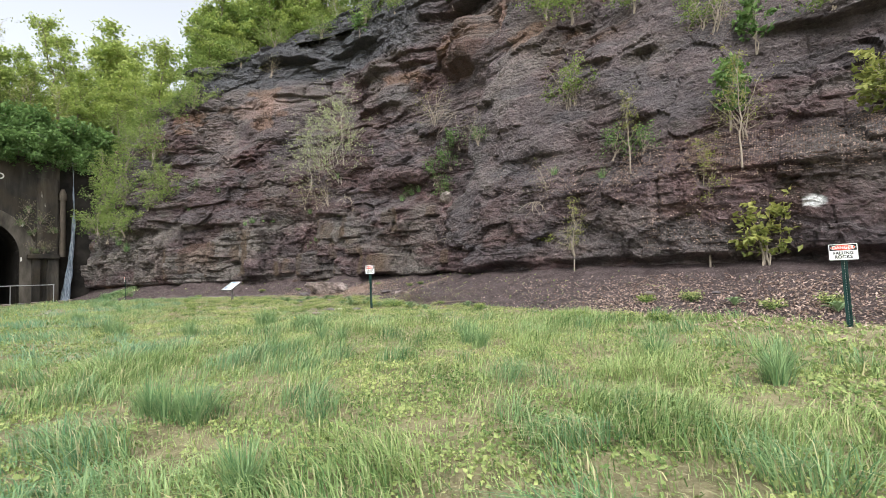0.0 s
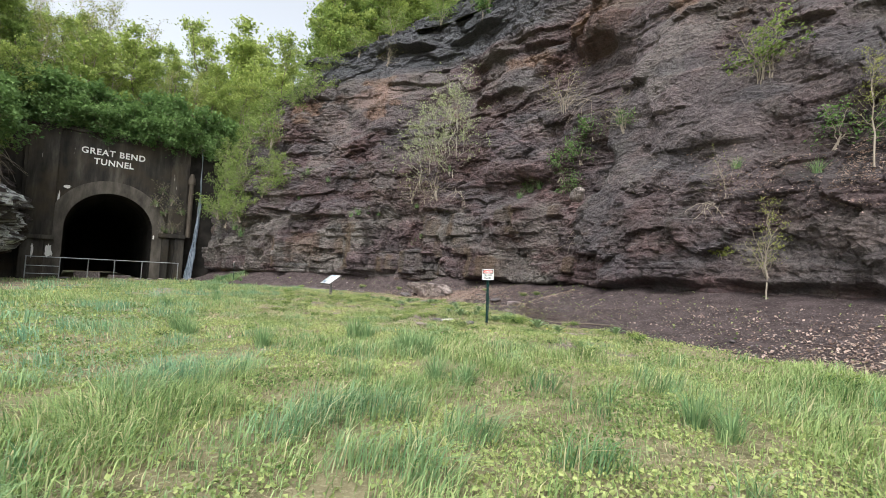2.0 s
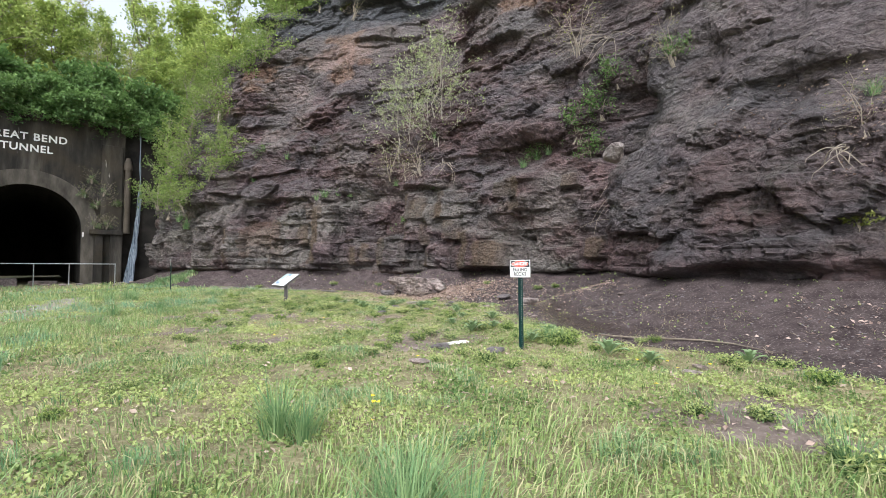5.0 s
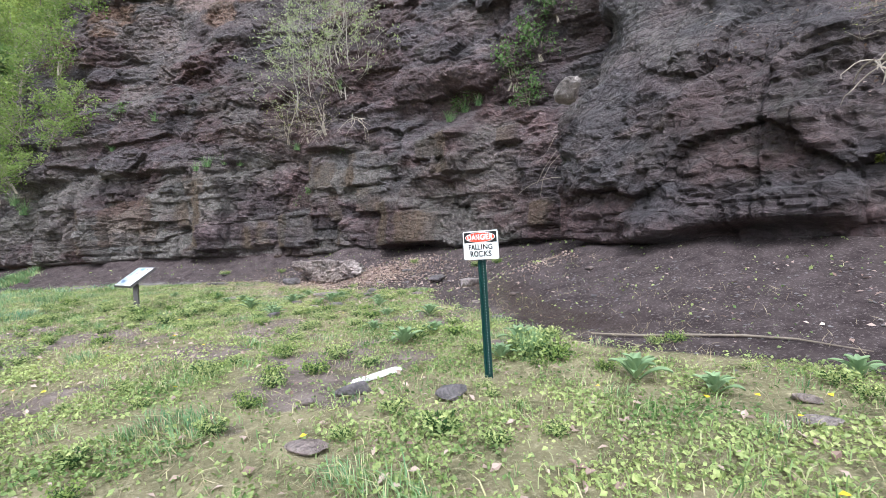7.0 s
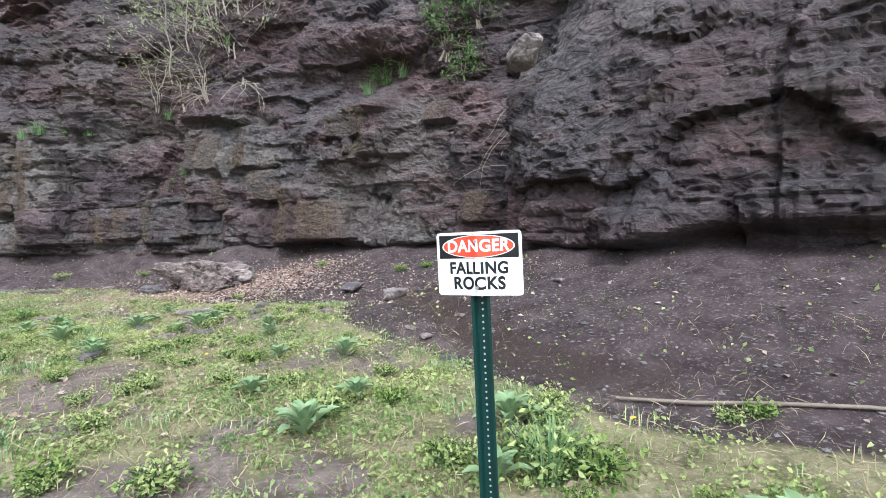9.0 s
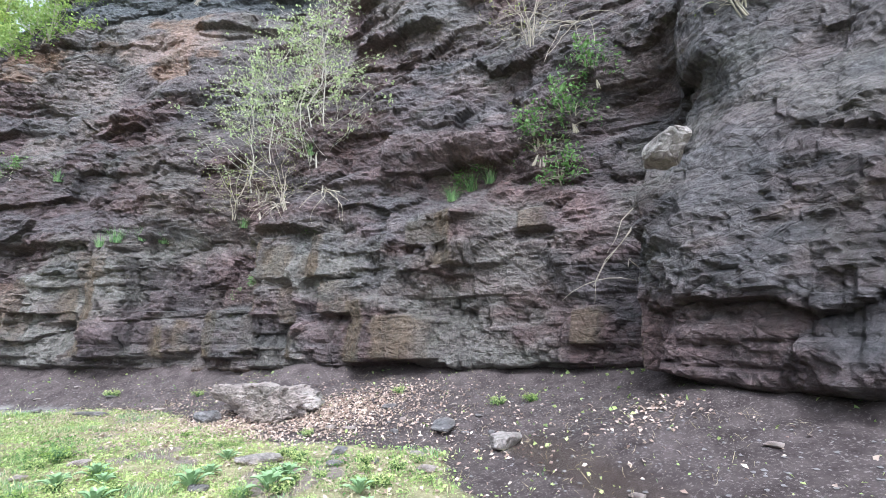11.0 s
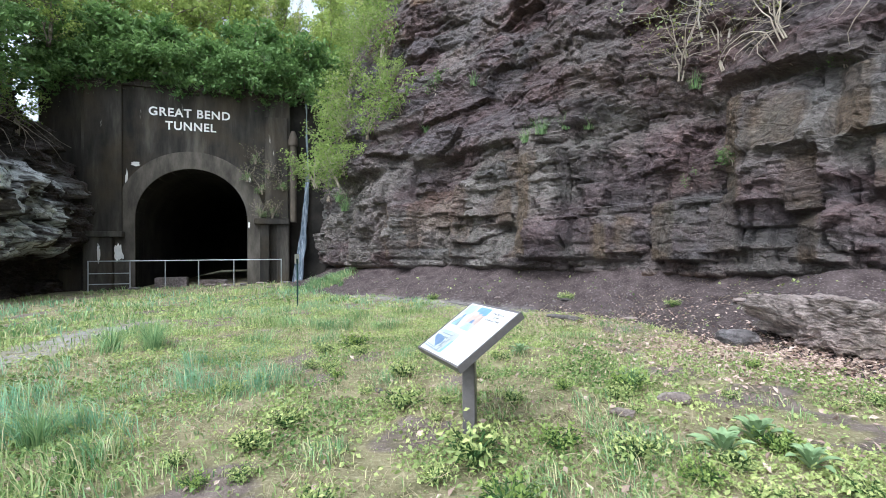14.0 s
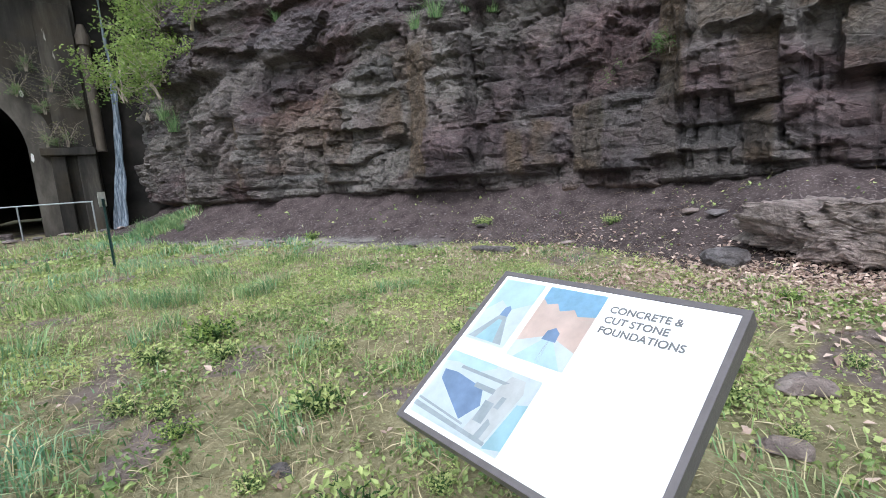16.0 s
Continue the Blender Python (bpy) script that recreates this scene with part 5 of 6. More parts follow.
class Kind:
    """One sort of plant, of which any number can be set out."""

    def __init__(self, name, label, category, group, trunk, *args, **kw):
        self.tags, self.name, self.first, self.made, self.trunk = (label, category, group), name, None, plant_parts(name, *args, **kw), trunk

    def set(self, x, y, z, turn=0.0, size=1.0, tilt=(0, 0), label=""):
        m = pose(x, y, z, tilt[0], tilt[1], turn)
        if self.first is None:
            self.first = empty(self.name, m)
            part(self.trunk, self.made[0], None, self.first)
            part("crown", self.made[1], None, self.first)
            ob = self.first
        else:
            ob = copy_thing(self.first, m)
        tagged(ob, label or self.tags[0], self.tags[1], self.tags[2])
        ob.scale = (size, size, size)
        return ob


def on_face(station, z, which="cliff"):
    st, X, Y, Z = FACES[which]
    i = int(np.abs(st - station).argmin())
    j = int(np.abs(Z[i] - z).argmin())
    return X[i, j], Y[i, j], Z[i, j]


hill_trees = [Kind("tree", "slender hillside tree in fresh yellow green spring leaf", "tree", "hillside trees", "trunk", 8.0, 2.6, 1, 2100, 0.27, (LEAF_SPRING, LEAF_FRESH, LEAF_SPRING)[k], BARK, 400 + k, thick=0.10, start=0.22, cluster=0.34, forks=17, upright=0.7, gather=0.4) for k in range(3)]
hill_trees += [Kind("tree", "bushy hillside tree in light green leaf", "tree", "hillside trees", "trunk", 5.0, 2.6, 3, 2300, 0.23, (LEAF_FRESH, LEAF_SPRING)[k], BARK, 410 + k, thick=0.07, start=0.1, cluster=0.30, forks=9, upright=0.5, gather=0.4) for k in range(2)]
bare_trees = [Kind("tree", "thin nearly leafless tree on the hilltop", "tree", "hilltop trees", "trunk", 9.0, 2.2, 1, 700, 0.16, LEAF_YELLOW, TWIG, 420 + k, thick=0.085, start=0.3, cluster=0.3, forks=22, upright=0.75) for k in range(2)]
bushes = [Kind("bush", "dense dark green bush hanging over the portal", "bush", "portal bushes", "stem", 2.2, 1.7, 5, 3400, 0.20, LEAF_DEEP, BARK, 430 + k, thick=0.04, start=0.05, cluster=0.24, forks=9, droop=0.25, upright=0.3, gather=0.35) for k in range(2)]
face_bushes = [Kind("shrub", "light green shrub rooted in the cliff face", "shrub", "cliff shrubs", "stem", 1.9, 1.3, 4, 1000, 0.13, LEAF_FRESH, TWIG, 440 + k, thick=0.025, start=0.1, cluster=0.22, forks=8, droop=0.1, upright=0.4) for k in range(2)]
deep_shrubs = [Kind("shrub", "dark green shrub in a cliff gully", "shrub", "gully shrubs", "stem", 1.0, 0.7, 4, 600, 0.09, LEAF_DEEP, TWIG, 446, thick=0.015, start=0.1, cluster=0.14, forks=7, droop=0.2, upright=0.3)]
saplings = [Kind("sapling", "slim pale sapling with sparse new leaves on a ledge", "sapling", "ledge saplings", "stem", 5.0, 2.1, 1, 640, 0.085, LEAF_SILVER, PALE_BARK, 450 + k, thick=0.02, start=0.12, cluster=0.10, forks=26, upright=0.85) for k in range(2)]
twiggy = Kind("shrub", "bare twiggy shrub clinging to a ledge", "shrub", "bare shrubs", "stem", 2.2, 1.3, 5, 160, 0.07, LEAF_YELLOW, TWIG, 460, thick=0.018, start=0.1, cluster=0.1, forks=9, droop=0.2, upright=0.3)
yellow = Kind("shrub", "yellow green broadleaf shrub in front of the ledge", "shrub", "yellow shrubs", "stem", 1.7, 0.7, 6, 900, 0.19, LEAF_YELLOW, TWIG, 465, thick=0.02, start=0.15, cluster=0.12, forks=7, upright=0.5)
bright = Kind("sapling", "bright green leafy sapling on the cliff", "sapling", "bright saplings", "stem", 2.2, 0.7, 2, 330, 0.22, LEAF_DEEP, TWIG, 470, thick=0.02, start=0.2, cluster=0.12, forks=8, upright=0.8)
weeds = [Kind("weed", "low bushy green weed in the meadow", "weed", "meadow weeds", "stem", 0.13, 0.16, 9, 260, 0.036, mat, LEAF_DEEP, 480 + k, thick=0.006, start=0.2, cluster=0.05, forks=4, upright=0.4, gather=0.8) for k, mat in enumerate((HERB, LEAF_FRESH, HERB))]

r = np.random.default_rng(55)
count = 0
for _ in range(900):
    if count >= 78:
        break
    u, w = r.uniform(-36, 14), r.uniform(1.8, 30)
    x, y = -15.63 + 0.848 * u - 0.53 * w, 25.02 + 0.53 * u + 0.848 * w
    z, gap, uu, ww = (float(np.ravel(a)[0]) for a in hill_at([x], [y]))
    if u > 0.4 and gap > -4.2:
        continue
    kind = hill_trees[r.integers(0, 5)] if w < 17 or r.random() < 0.3 else bare_trees[r.integers(0, 2)]
    kind.set(x, y, z - 0.2, r.uniform(0, 360), r.uniform(0.6, 1.05))
    count += 1
for k in range(46):
    st = r.uniform(11, 16.8)
    i = int(np.abs(cliff_st - st).argmin())
    back = r.uniform(0.4, 8)
    X, Y, Z = on_face(st, 40)
    n = cliff_p[i] - np.array([X, Y])
    n = -n / max(np.linalg.norm(n), 0.1)
    x, y = X + n[0] * back, Y + n[1] * back
    z = max(float(np.ravel(hill_at([x], [y])[0])[0]), Z - 0.3 if back < 1.5 else 0)
    (hill_trees + bare_trees)[r.integers(0, 7)].set(x, y, z - 0.2, r.uniform(0, 360), r.uniform(0.45, 0.9))
for u, w in ((3, 7), (5, 9), (7, 12), (4, 12), (6, 15), (8, 17), (2, 10), (9, 21)):
    x, y = -15.63 + 0.848 * u - 0.53 * w, 25.02 + 0.53 * u + 0.848 * w
    z = float(np.ravel(hill_at([x], [y])[0])[0])
    hill_trees[r.integers(0, 5)].set(x, y, z - 0.2, r.uniform(0, 360), r.uniform(0.6, 0.9))
for k in range(26):
    x, y = r.uniform(-36, -23.5), r.uniform(0, 22)
    z = float(np.ravel(hill_at([x], [y])[0])[0])
    hill_trees[r.integers(0, 5)].set(x, y, z - 0.2, r.uniform(0, 360), r.uniform(0.6, 1.0))
for u in np.arange(-22, 11, 1.5):
    w = r.uniform(17, 27)
    x, y = -15.63 + 0.848 * u - 0.53 * w, 25.02 + 0.53 * u + 0.848 * w
    z, gap, uu, ww = (float(np.ravel(a)[0]) for a in hill_at([x], [y]))
    if u < 0.4 or gap < -4.2:
        bare_trees[r.integers(0, 2)].set(x, y, z - 0.2, r.uniform(0, 360), r.uniform(0.7, 1.15))
for u in np.r_[np.arange(2, 13, 0.7), np.arange(-27, -11, 1.0), np.arange(-11, 2, 1.6)]:
    w = r.uniform(7, 24)
    x, y = -15.63 + 0.848 * u - 0.53 * w, 25.02 + 0.53 * u + 0.848 * w
    z, gap, uu, ww = (float(np.ravel(a)[0]) for a in hill_at([x], [y]))
    if u < 0.4 or gap < -4.2:
        hill_trees[r.integers(0, 3)].set(x, y, z - 0.2, r.uniform(0, 360), r.uniform(0.8, 1.1) * (1.25 if u < -11 or u > 4 else 0.85))
for k in range(26):
    st = r.uniform(13, 16.8)
    i = int(np.abs(cliff_st - st).argmin())
    X, Y, Z = on_face(st, 40)
    n = np.array([X, Y]) - cliff_p[i]
    n /= max(np.linalg.norm(n), 0.1)
    back = r.uniform(2, 9)
    x, y = X + n[0] * back, Y + n[1] * back
    hill_trees[r.integers(0, 3)].set(x, y, float(np.ravel(hill_at([x], [y])[0])[0]) - 0.3, r.uniform(0, 360), r.uniform(0.8, 1.15))
for u, w, g in ((-8.5, 3.4, 0.8), (-6.6, 4.5, 0.9), (-1.5, 3.6, 0.7), (-4.2, 5.0, 0.8), (-11, 3.0, 0.9), (1.6, 4.4, 0.7)):
    x, y = -15.63 + 0.848 * u - 0.53 * w, 25.02 + 0.53 * u + 0.848 * w
    bare_trees[r.integers(0, 2)].set(x, y, float(np.ravel(hill_at([x], [y])[0])[0]) - 0.2, r.uniform(0, 360), g, (r.uniform(-12, 12), r.uniform(-14, 14)), "thin leaning tree with sparse new leaves above the portal")
for u in np.arange(-9.8, 2.6, 0.9):
    p = PORTAL @ Vector((u, r.uniform(0.2, 1.0), 9.1 + 0.15 * r.random()))
    bushes[r.integers(0, 2)].set(p.x, p.y, p.z, r.uniform(0, 360), r.uniform(0.75, 1.15), (r.uniform(-4, 14), 0))
for u in np.arange(-9, 4.4, 1.3):
    p = PORTAL @ Vector((u, 2.0, 9.8))
    bushes[r.integers(0, 2)].set(p.x, p.y, p.z, r.uniform(0, 360), r.uniform(1.1, 1.6))
for u, z in ((-1.0, 3.2), (-0.4, 3.2), (-1.6, 5.0), (-1.2, 5.9), (-0.6, 5.2), (-0.9, 4.4), (0.1, 4.6)):
    p = PORTAL @ Vector((u, -0.2, z))
    twiggy.set(p.x, p.y, p.z, r.uniform(0, 360), 0.45, (20, 0), "brown dead vine clinging to the portal")
    deep_shrubs[0].set(p.x, p.y, p.z, r.uniform(0, 360), 0.4, (20, 0), "small green fern growing on the portal")
# greenery hanging where the cliff meets the portal
for st, z in ((16.6, 9), (16.4, 7.4), (16.2, 5.6), (16.0, 4.2), (16.2, 10.5), (15.8, 8.6), (15.7, 6.8), (15.6, 5.2), (15.5, 10.6), (15.9, 12), (15.3, 9.2), (15.2, 12.4), (15.0, 7.6), (15.1, 14), (14.8, 13), (15.4, 4.4), (14.6, 14.8), (14.9, 6.0), (16.5, 11.8)):
    x, y, zz = on_face(st, z)
    for q in range(2):
        face_bushes[r.integers(0, 2)].set(x + r.normal() * 0.35, y + r.normal() * 0.2, zz - 0.5 * q, r.uniform(0, 360), r.uniform(0.5, 1.05), (12 + 14 * q, -8), "leafy green shrub hanging from the cliff corner")
for st, z in ((0.3, 8.5), (0.8, 9.5), (1.4, 9), (2.0, 9.6), (2.6, 8.6), (3.2, 9.6), (0.6, 6.4), (1.3, 6.0), (2.2, 6.6), (2.9, 7), (3.6, 9), (1.8, 8)):
    x, y, zz = on_face(st, z, "cliff_left")
    (bushes + face_bushes)[r.integers(0, 4)].set(x, y, zz, r.uniform(0, 360), r.uniform(0.8, 1.2), label="tangled green bush hanging on the dark rock")
for st, z, size in ((11.72, 5.1, 1.2), (11.6, 4.9, 1.05), (11.3, 5.3, 1.15), (11.85, 5.6, 0.9), (11.05, 5.6, 1.15), (10.9, 5.7, 1.1), (11.5, 5.4, 0.9), (10.8, 5.6, 0.8)):
    x, y, zz = on_face(st, z)
    saplings[r.integers(0, 2)].set(x + 0.08, y + 0.1, zz - 0.1, r.uniform(0, 360), size, (r.uniform(-3, 8), r.uniform(-5, 5)))
for st, z, size in ((11.7, 5.0, 0.8), (11.2, 5.0, 0.7), (9.0, 8.6, 0.9), (12.0, 5.0, 0.8), (4.3, 6.8, 0.8), (2.4, 8.2, 0.9), (6.7, 6.3, 0.6), (8.9, 5.4, 0.6), (4.4, 3.5, 0.5), (3.9, 1.5, 0.5), (2.2, 4.4, 0.8), (13.2, 14.5, 0.8)):
    x, y, zz = on_face(st, z)
    twiggy.set(x, y, zz, r.uniform(0, 360), size, (10, -10))
for st, z, size in ((8.7, 6.2, 1.1), (8.95, 5.5, 1.1), (8.55, 7.1, 1.0), (8.8, 4.9, 0.8), (9.3, 5.6, 0.9), (9.45, 5.2, 0.6), (3.0, 4.4, 0.8), (3.5, 4.6, 0.9), (6.7, 6.5, 0.6), (11.59, 3.0, 0.35), (12.0, 2.7, 0.35), (10.9, 4.3, 0.4), (14.3, 6.6, 0.7)):
    x, y, zz = on_face(st, z)
    deep_shrubs[0].set(x, y, zz, r.uniform(0, 360), size, (10, -10))
for st, z, size in ((2.3, 4.7, 1.0), (2.1, 7.1, 0.8), (9.0, 15.4, 0.8), (11.1, 15.6, 0.7)):
    x, y, zz = on_face(st, z)
    bright.set(x, y, zz, r.uniform(0, 360), size)
for st, z, size in ((4.2, 6.9, 0.9), (4.6, 10.6, 1.1), (5.5, 11.4, 1.1), (2.5, 8.4, 0.8), (1.7, 7.6, 0.8), (6.2, 13, 0.9), (3.4, 10, 0.9), (10.0, 16.5, 1.0), (11.2, 16.8, 1.0), (12.3, 17.5, 1.1), (13.3, 17, 1.1), (14.0, 15.8, 1.1), (8.2, 15.6, 0.9), (7.2, 15, 0.9)):
    x, y, zz = on_face(st, z)
    face_bushes[r.integers(0, 2)].set(x, y, zz, r.uniform(0, 360), size * 0.8)
x, y, zz = on_face(2.1, 1.1)
yellow.set(x - 0.3, y - 0.2, floor_z(x - 0.3, y - 0.2) + 0.0, 40, 0.95)
x, y, zz = on_face(1.5, 4.2)
yellow.set(x, y, zz, 10, 0.9, label="yellow green shrub on the upper ledge")
x, y, zz = on_face(4.44, 2.0)
yellow.set(x - 0.05, y, zz - 0.1, 10, 0.32, label="pale yellow plant in a crack of the cliff")
for k, (x, y, g) in enumerate(((-2.25, 6.35, 1.3), (-2.0, 5.9, 1.0), (-1.23, 5.4, 1.3), (-1.0, 5.85, 1.1), (-1.1, 8.2, 1.1), (-1.44, 4.7, 1.2), (-3.0, 7.2, 1.1), (-1.72, 6.7, 0.9), (-1.3, 6.6, 1.0), (2.7, 0.3, 1.3), (2.85, 0.15, 1.2), (1.9, 1.7, 1.1), (3.1, 0.8, 1.1), (4.5, -2.5, 1.0), (1.3, -1.06, 1.0), (0.9, 1.2, 1.0), (-4.4, 9.45, 1.2), (-3.3, 8.1, 1.0), (5.9, -6.4, 1.2), (6.2, -6.9, 1.1), (8.3, -5.6, 1.4), (8.9, -7.0, 1.3), (7.6, -5.0, 1.2), (9.6, -7.6, 1.4), (2.7, -4.3, 1.1), (5.0, -6.1, 1.2), (-0.2, 6.4, 0.8), (-1.6, 14.2, 1.0), (-5.0, 15.6, 1.0), (4.0, 9.4, 0.8), (5.2, 7.6, 0.9), (5.6, 7.2, 0.8), (0.3, 13.0, 0.8))):
    weeds[k % 3].set(x, y, floor_z(x, y), k * 37, g)

# many more small weeds, thickest where the walk comes near the signs
WEED_SPOTS = ((-1.2, 6.2, 1.8, 1.6, 60), (-3.2, 5.5, 1.4, 2.0, 34), (2.3, -0.6, 1.3, 1.3, 40), (0.2, 1.0, 1.6, 1.6, 30), (1.3, 4.4, 0.9, 1.3, 30))
for cx, cy, rx, ry, many in WEED_SPOTS:
    for k in range(many):
        x, y = cx + r.normal() * rx, cy + r.normal() * ry
        if cliff_gap(x, y)[0][0] < 2.6 or np.hypot(x + 2.36, y - 6.72) < 0.15:
            continue
        weeds[r.integers(0, 3)].set(x, y, floor_z(x, y), r.uniform(0, 360), r.uniform(0.35, 0.85))

# felted rosettes with large pale leaves, each leaf a part
n = 7
vs, tone = [], []
for k in range(n + 1):
    q = k / n
    w = 0.07 * math.sin(math.pi * min(1, q * 0.93 + 0.05)) ** 0.8
    z = 0.02 + 0.16 * math.sin(q * 1.9) - 0.05 * q * q
    for j in (-1, -0.5, 0, 0.5, 1):
        vs.append((j * w, 0.03 + 0.33 * q, z + 0.025 * abs(j)))
        tone.append(0.5 + 0.4 * (abs(j) - 0.5))
fc = [(k * 5 + j, k * 5 + j + 1, k * 5 + j + 6, k * 5 + j + 5) for k in range(n) for j in range(4)]
leaf_me = mesh_of("leaf", vs, np.array(fc), LEAF_PALE, {"tone": tone})
rosettes = []
for x, y, g in ((-0.47, 7.08, 1.0), (-0.24, 5.85, 1.15), (0.54, 6.15, 1.15), (1.27, 5.65, 1.2), (1.5, 6.05, 1.0), (0.71, 6.65, 0.8), (1.39, 5.97, 0.9), (-0.33, 6.7, 0.8), (1.51, 2.44, 0.8), (1.7, 1.44, 1.2), (2.4, 0.35, 0.9), (3.1, -0.72, 1.25), (2.02, 4.6, 0.9), (0.24, 4.7, 0.9), (2.5, 3.07, 1.1), (4.6, -1.43, 1.0), (0.19, 4.92, 1.0), (2.89, 0.88, 1.2), (-0.76, 6.77, 1.0), (-2.22, 9.46, 0.8), (-4.4, 9.5, 0.6), (0.9, 7.3, 0.8), (1.9, 3.4, 0.8), (2.2, 1.9, 0.9), (3.4, -1.2, 0.9), (8.6, -6.4, 1.1), (9.3, -7.9, 1.2), (2.1, 5.2, 0.9)):
    m = pose(x, y, floor_z(x, y) - 0.01, 0, 0, r.uniform(0, 360))
    if not rosettes:
        ob = empty("rosette_plant", m)
        for k in range(13):
            lf = part("leaf", leaf_me, None, ob)
            lf.matrix_world = m @ pose(0, 0, 0, 0, 0, k * 137.5) @ pose(0, 0, 0.01 + 0.008 * k, 1 + 3.4 * k, 0, 0) @ Matrix.Scale(1 - 0.035 * k, 4)
        rosettes.append(ob)
    else:
        ob = copy_thing(rosettes[0], m)
    tagged(ob, "pale green felted rosette plant with broad leaves", "plant", "felted rosettes")
    ob.scale = (g * 0.62, g * 0.62, g * 0.62)

# thick grass tufts
vs, fc, tn = [], [], []
for k in range(130):
    a, lean, hgt = r.uniform(0, 6.283), r.uniform(0.1, 1.0), r.uniform(0.16, 0.36)
    b = a + r.uniform(-0.4, 0.4)
    o = np.array([math.cos(b), math.sin(b), 0]) * r.uniform(0, 0.09)
    d, w = np.array([math.cos(a), math.sin(a), 0]), np.array([-math.sin(a), math.cos(a), 0]) * 0.0042
    i0 = len(vs)
    for q in (0.0, 0.35, 0.7, 1.0):
        c = o + d * hgt * lean * q ** 1.7 + np.array([0, 0, hgt * (q - 0.35 * lean * q ** 2.5)])
        vs += [c - w * (1.05 - q), c + w * (1.05 - q)]
    fc += [(i0 + 2 * j, i0 + 2 * j + 1, i0 + 2 * j + 3, i0 + 2 * j + 2) for j in range(3)]
    tn += [r.random() * 0.8] * 8
tuft_me = mesh_of("grass_tuft", vs, np.array(fc), GRASS, {"tone": tn, "cool": [0.25] * len(tn), "dry": [0.0] * len(tn)})
for x, y, g in ((2.31, -7.3, 1.3), (-0.74, -3.15, 1.5), (-0.55, -3.3, 1.2), (0.05, -4.6, 1.5), (0.3, -4.7, 1.3), (0.15, -4.3, 1.2), (-1.88, -4.3, 1.3), (2.4, -7.6, 1.2), (-0.43, -11.1, 1.2), (0.3, -6.0, 1.2), (0.6, -6.1, 1.1), (3.9, -9.3, 1.4), (4.1, -10.6, 1.5), (4.4, -10.4, 1.3), (-7.4, 9.1, 1.6), (-7.1, 8.8, 1.4), (-7.7, 8.7, 1.5), (2.69, -4.3, 1.1), (-1.11, -9.5, 1.3), (-0.9, -9.7, 1.2), (-1.3, -9.3, 1.3), (-3.2, -3.4, 1.3), (-3.5, -3.1, 1.4), (-1.1, 8.2, 0.9), (-2.4, 4.9, 0.6), (2.8, 0.35, 1.0), (2.65, 0.25, 1.1), (1.0, 5.6, 0.7), (-5.2, 6.0, 1.2), (-5.6, 4.6, 1.3), (-4.9, 2.6, 1.2), (-5.5, 1.0, 1.3), (-10.6, 19.3, 1.5), (-10.0, 19.4, 1.4), (-9.5, 18.9, 1.3), (-10.9, 19.9, 1.5), (-9.0, 18.3, 1.0)):
    ob = new("grass_tuft", tuft_me)
    ob.matrix_world = pose(x, y, floor_z(x, y) - 0.01, 0, 0, r.uniform(0, 360)) @ Matrix.Scale(g, 4)
    tagged(ob, "thick green grass tuft standing above the meadow", "grass tuft", "grass tufts")
for st, z, g in ((12.95, 4.3, 1.6), (12.8, 4.4, 1.5), (12.65, 4.35, 1.4), (13.1, 4.2, 1.3), (9.45, 5.2, 1.8), (9.55, 4.9, 1.5), (9.3, 5.3, 1.6), (11.9, 4.7, 1.3), (14.4, 5.4, 1.4), (15.6, 3.2, 2.0), (15.75, 3.5, 2.0), (15.5, 3.0, 1.8), (13.8, 6.4, 1.4), (11.0, 6.5, 1.4), (3.6, 3.9, 1.3), (4.4, 4.3, 1.2)):
    x, y, zz = on_face(st, z)
    ob = new("grass_tuft", tuft_me)
    ob.matrix_world = pose(x, y, zz - 0.03, 0, 0, r.uniform(0, 360)) @ Matrix.Scale(g, 4)
    tagged(ob, "grass tuft drooping from a crack in the cliff", "grass tuft", "cliff grass tufts")
# long thin branch on the mud, bare upright sticks by the ledge
t = Tubes()
pts_ = [(3.75, 0.75), (4.1, 0.4), (4.42, 0.05), (4.75, -0.35), (5.0, -0.7), (5.2, -1.2)]
t.add([(x, y, floor_z(x, y) + 0.03) for x, y in pts_], [0.012, 0.014, 0.015, 0.014, 0.011, 0.005], 6)
tagged(part("branch", t.mesh("branch", BARK), None), "long thin dead branch lying on the mud", "branch")
for st, z, g in ((2.45, 0.9, 0.36), (3.9, 0.9, 0.25), (2.2, 3.6, 0.3), (3.1, 3.9, 0.25)):
    x, y, zz = on_face(st, z)
    bare_trees[0].set(x - 0.25, y - 0.15, zz - 0.1, r.uniform(0, 360), g, (0, 3), "thin bare upright sapling before the ledge")
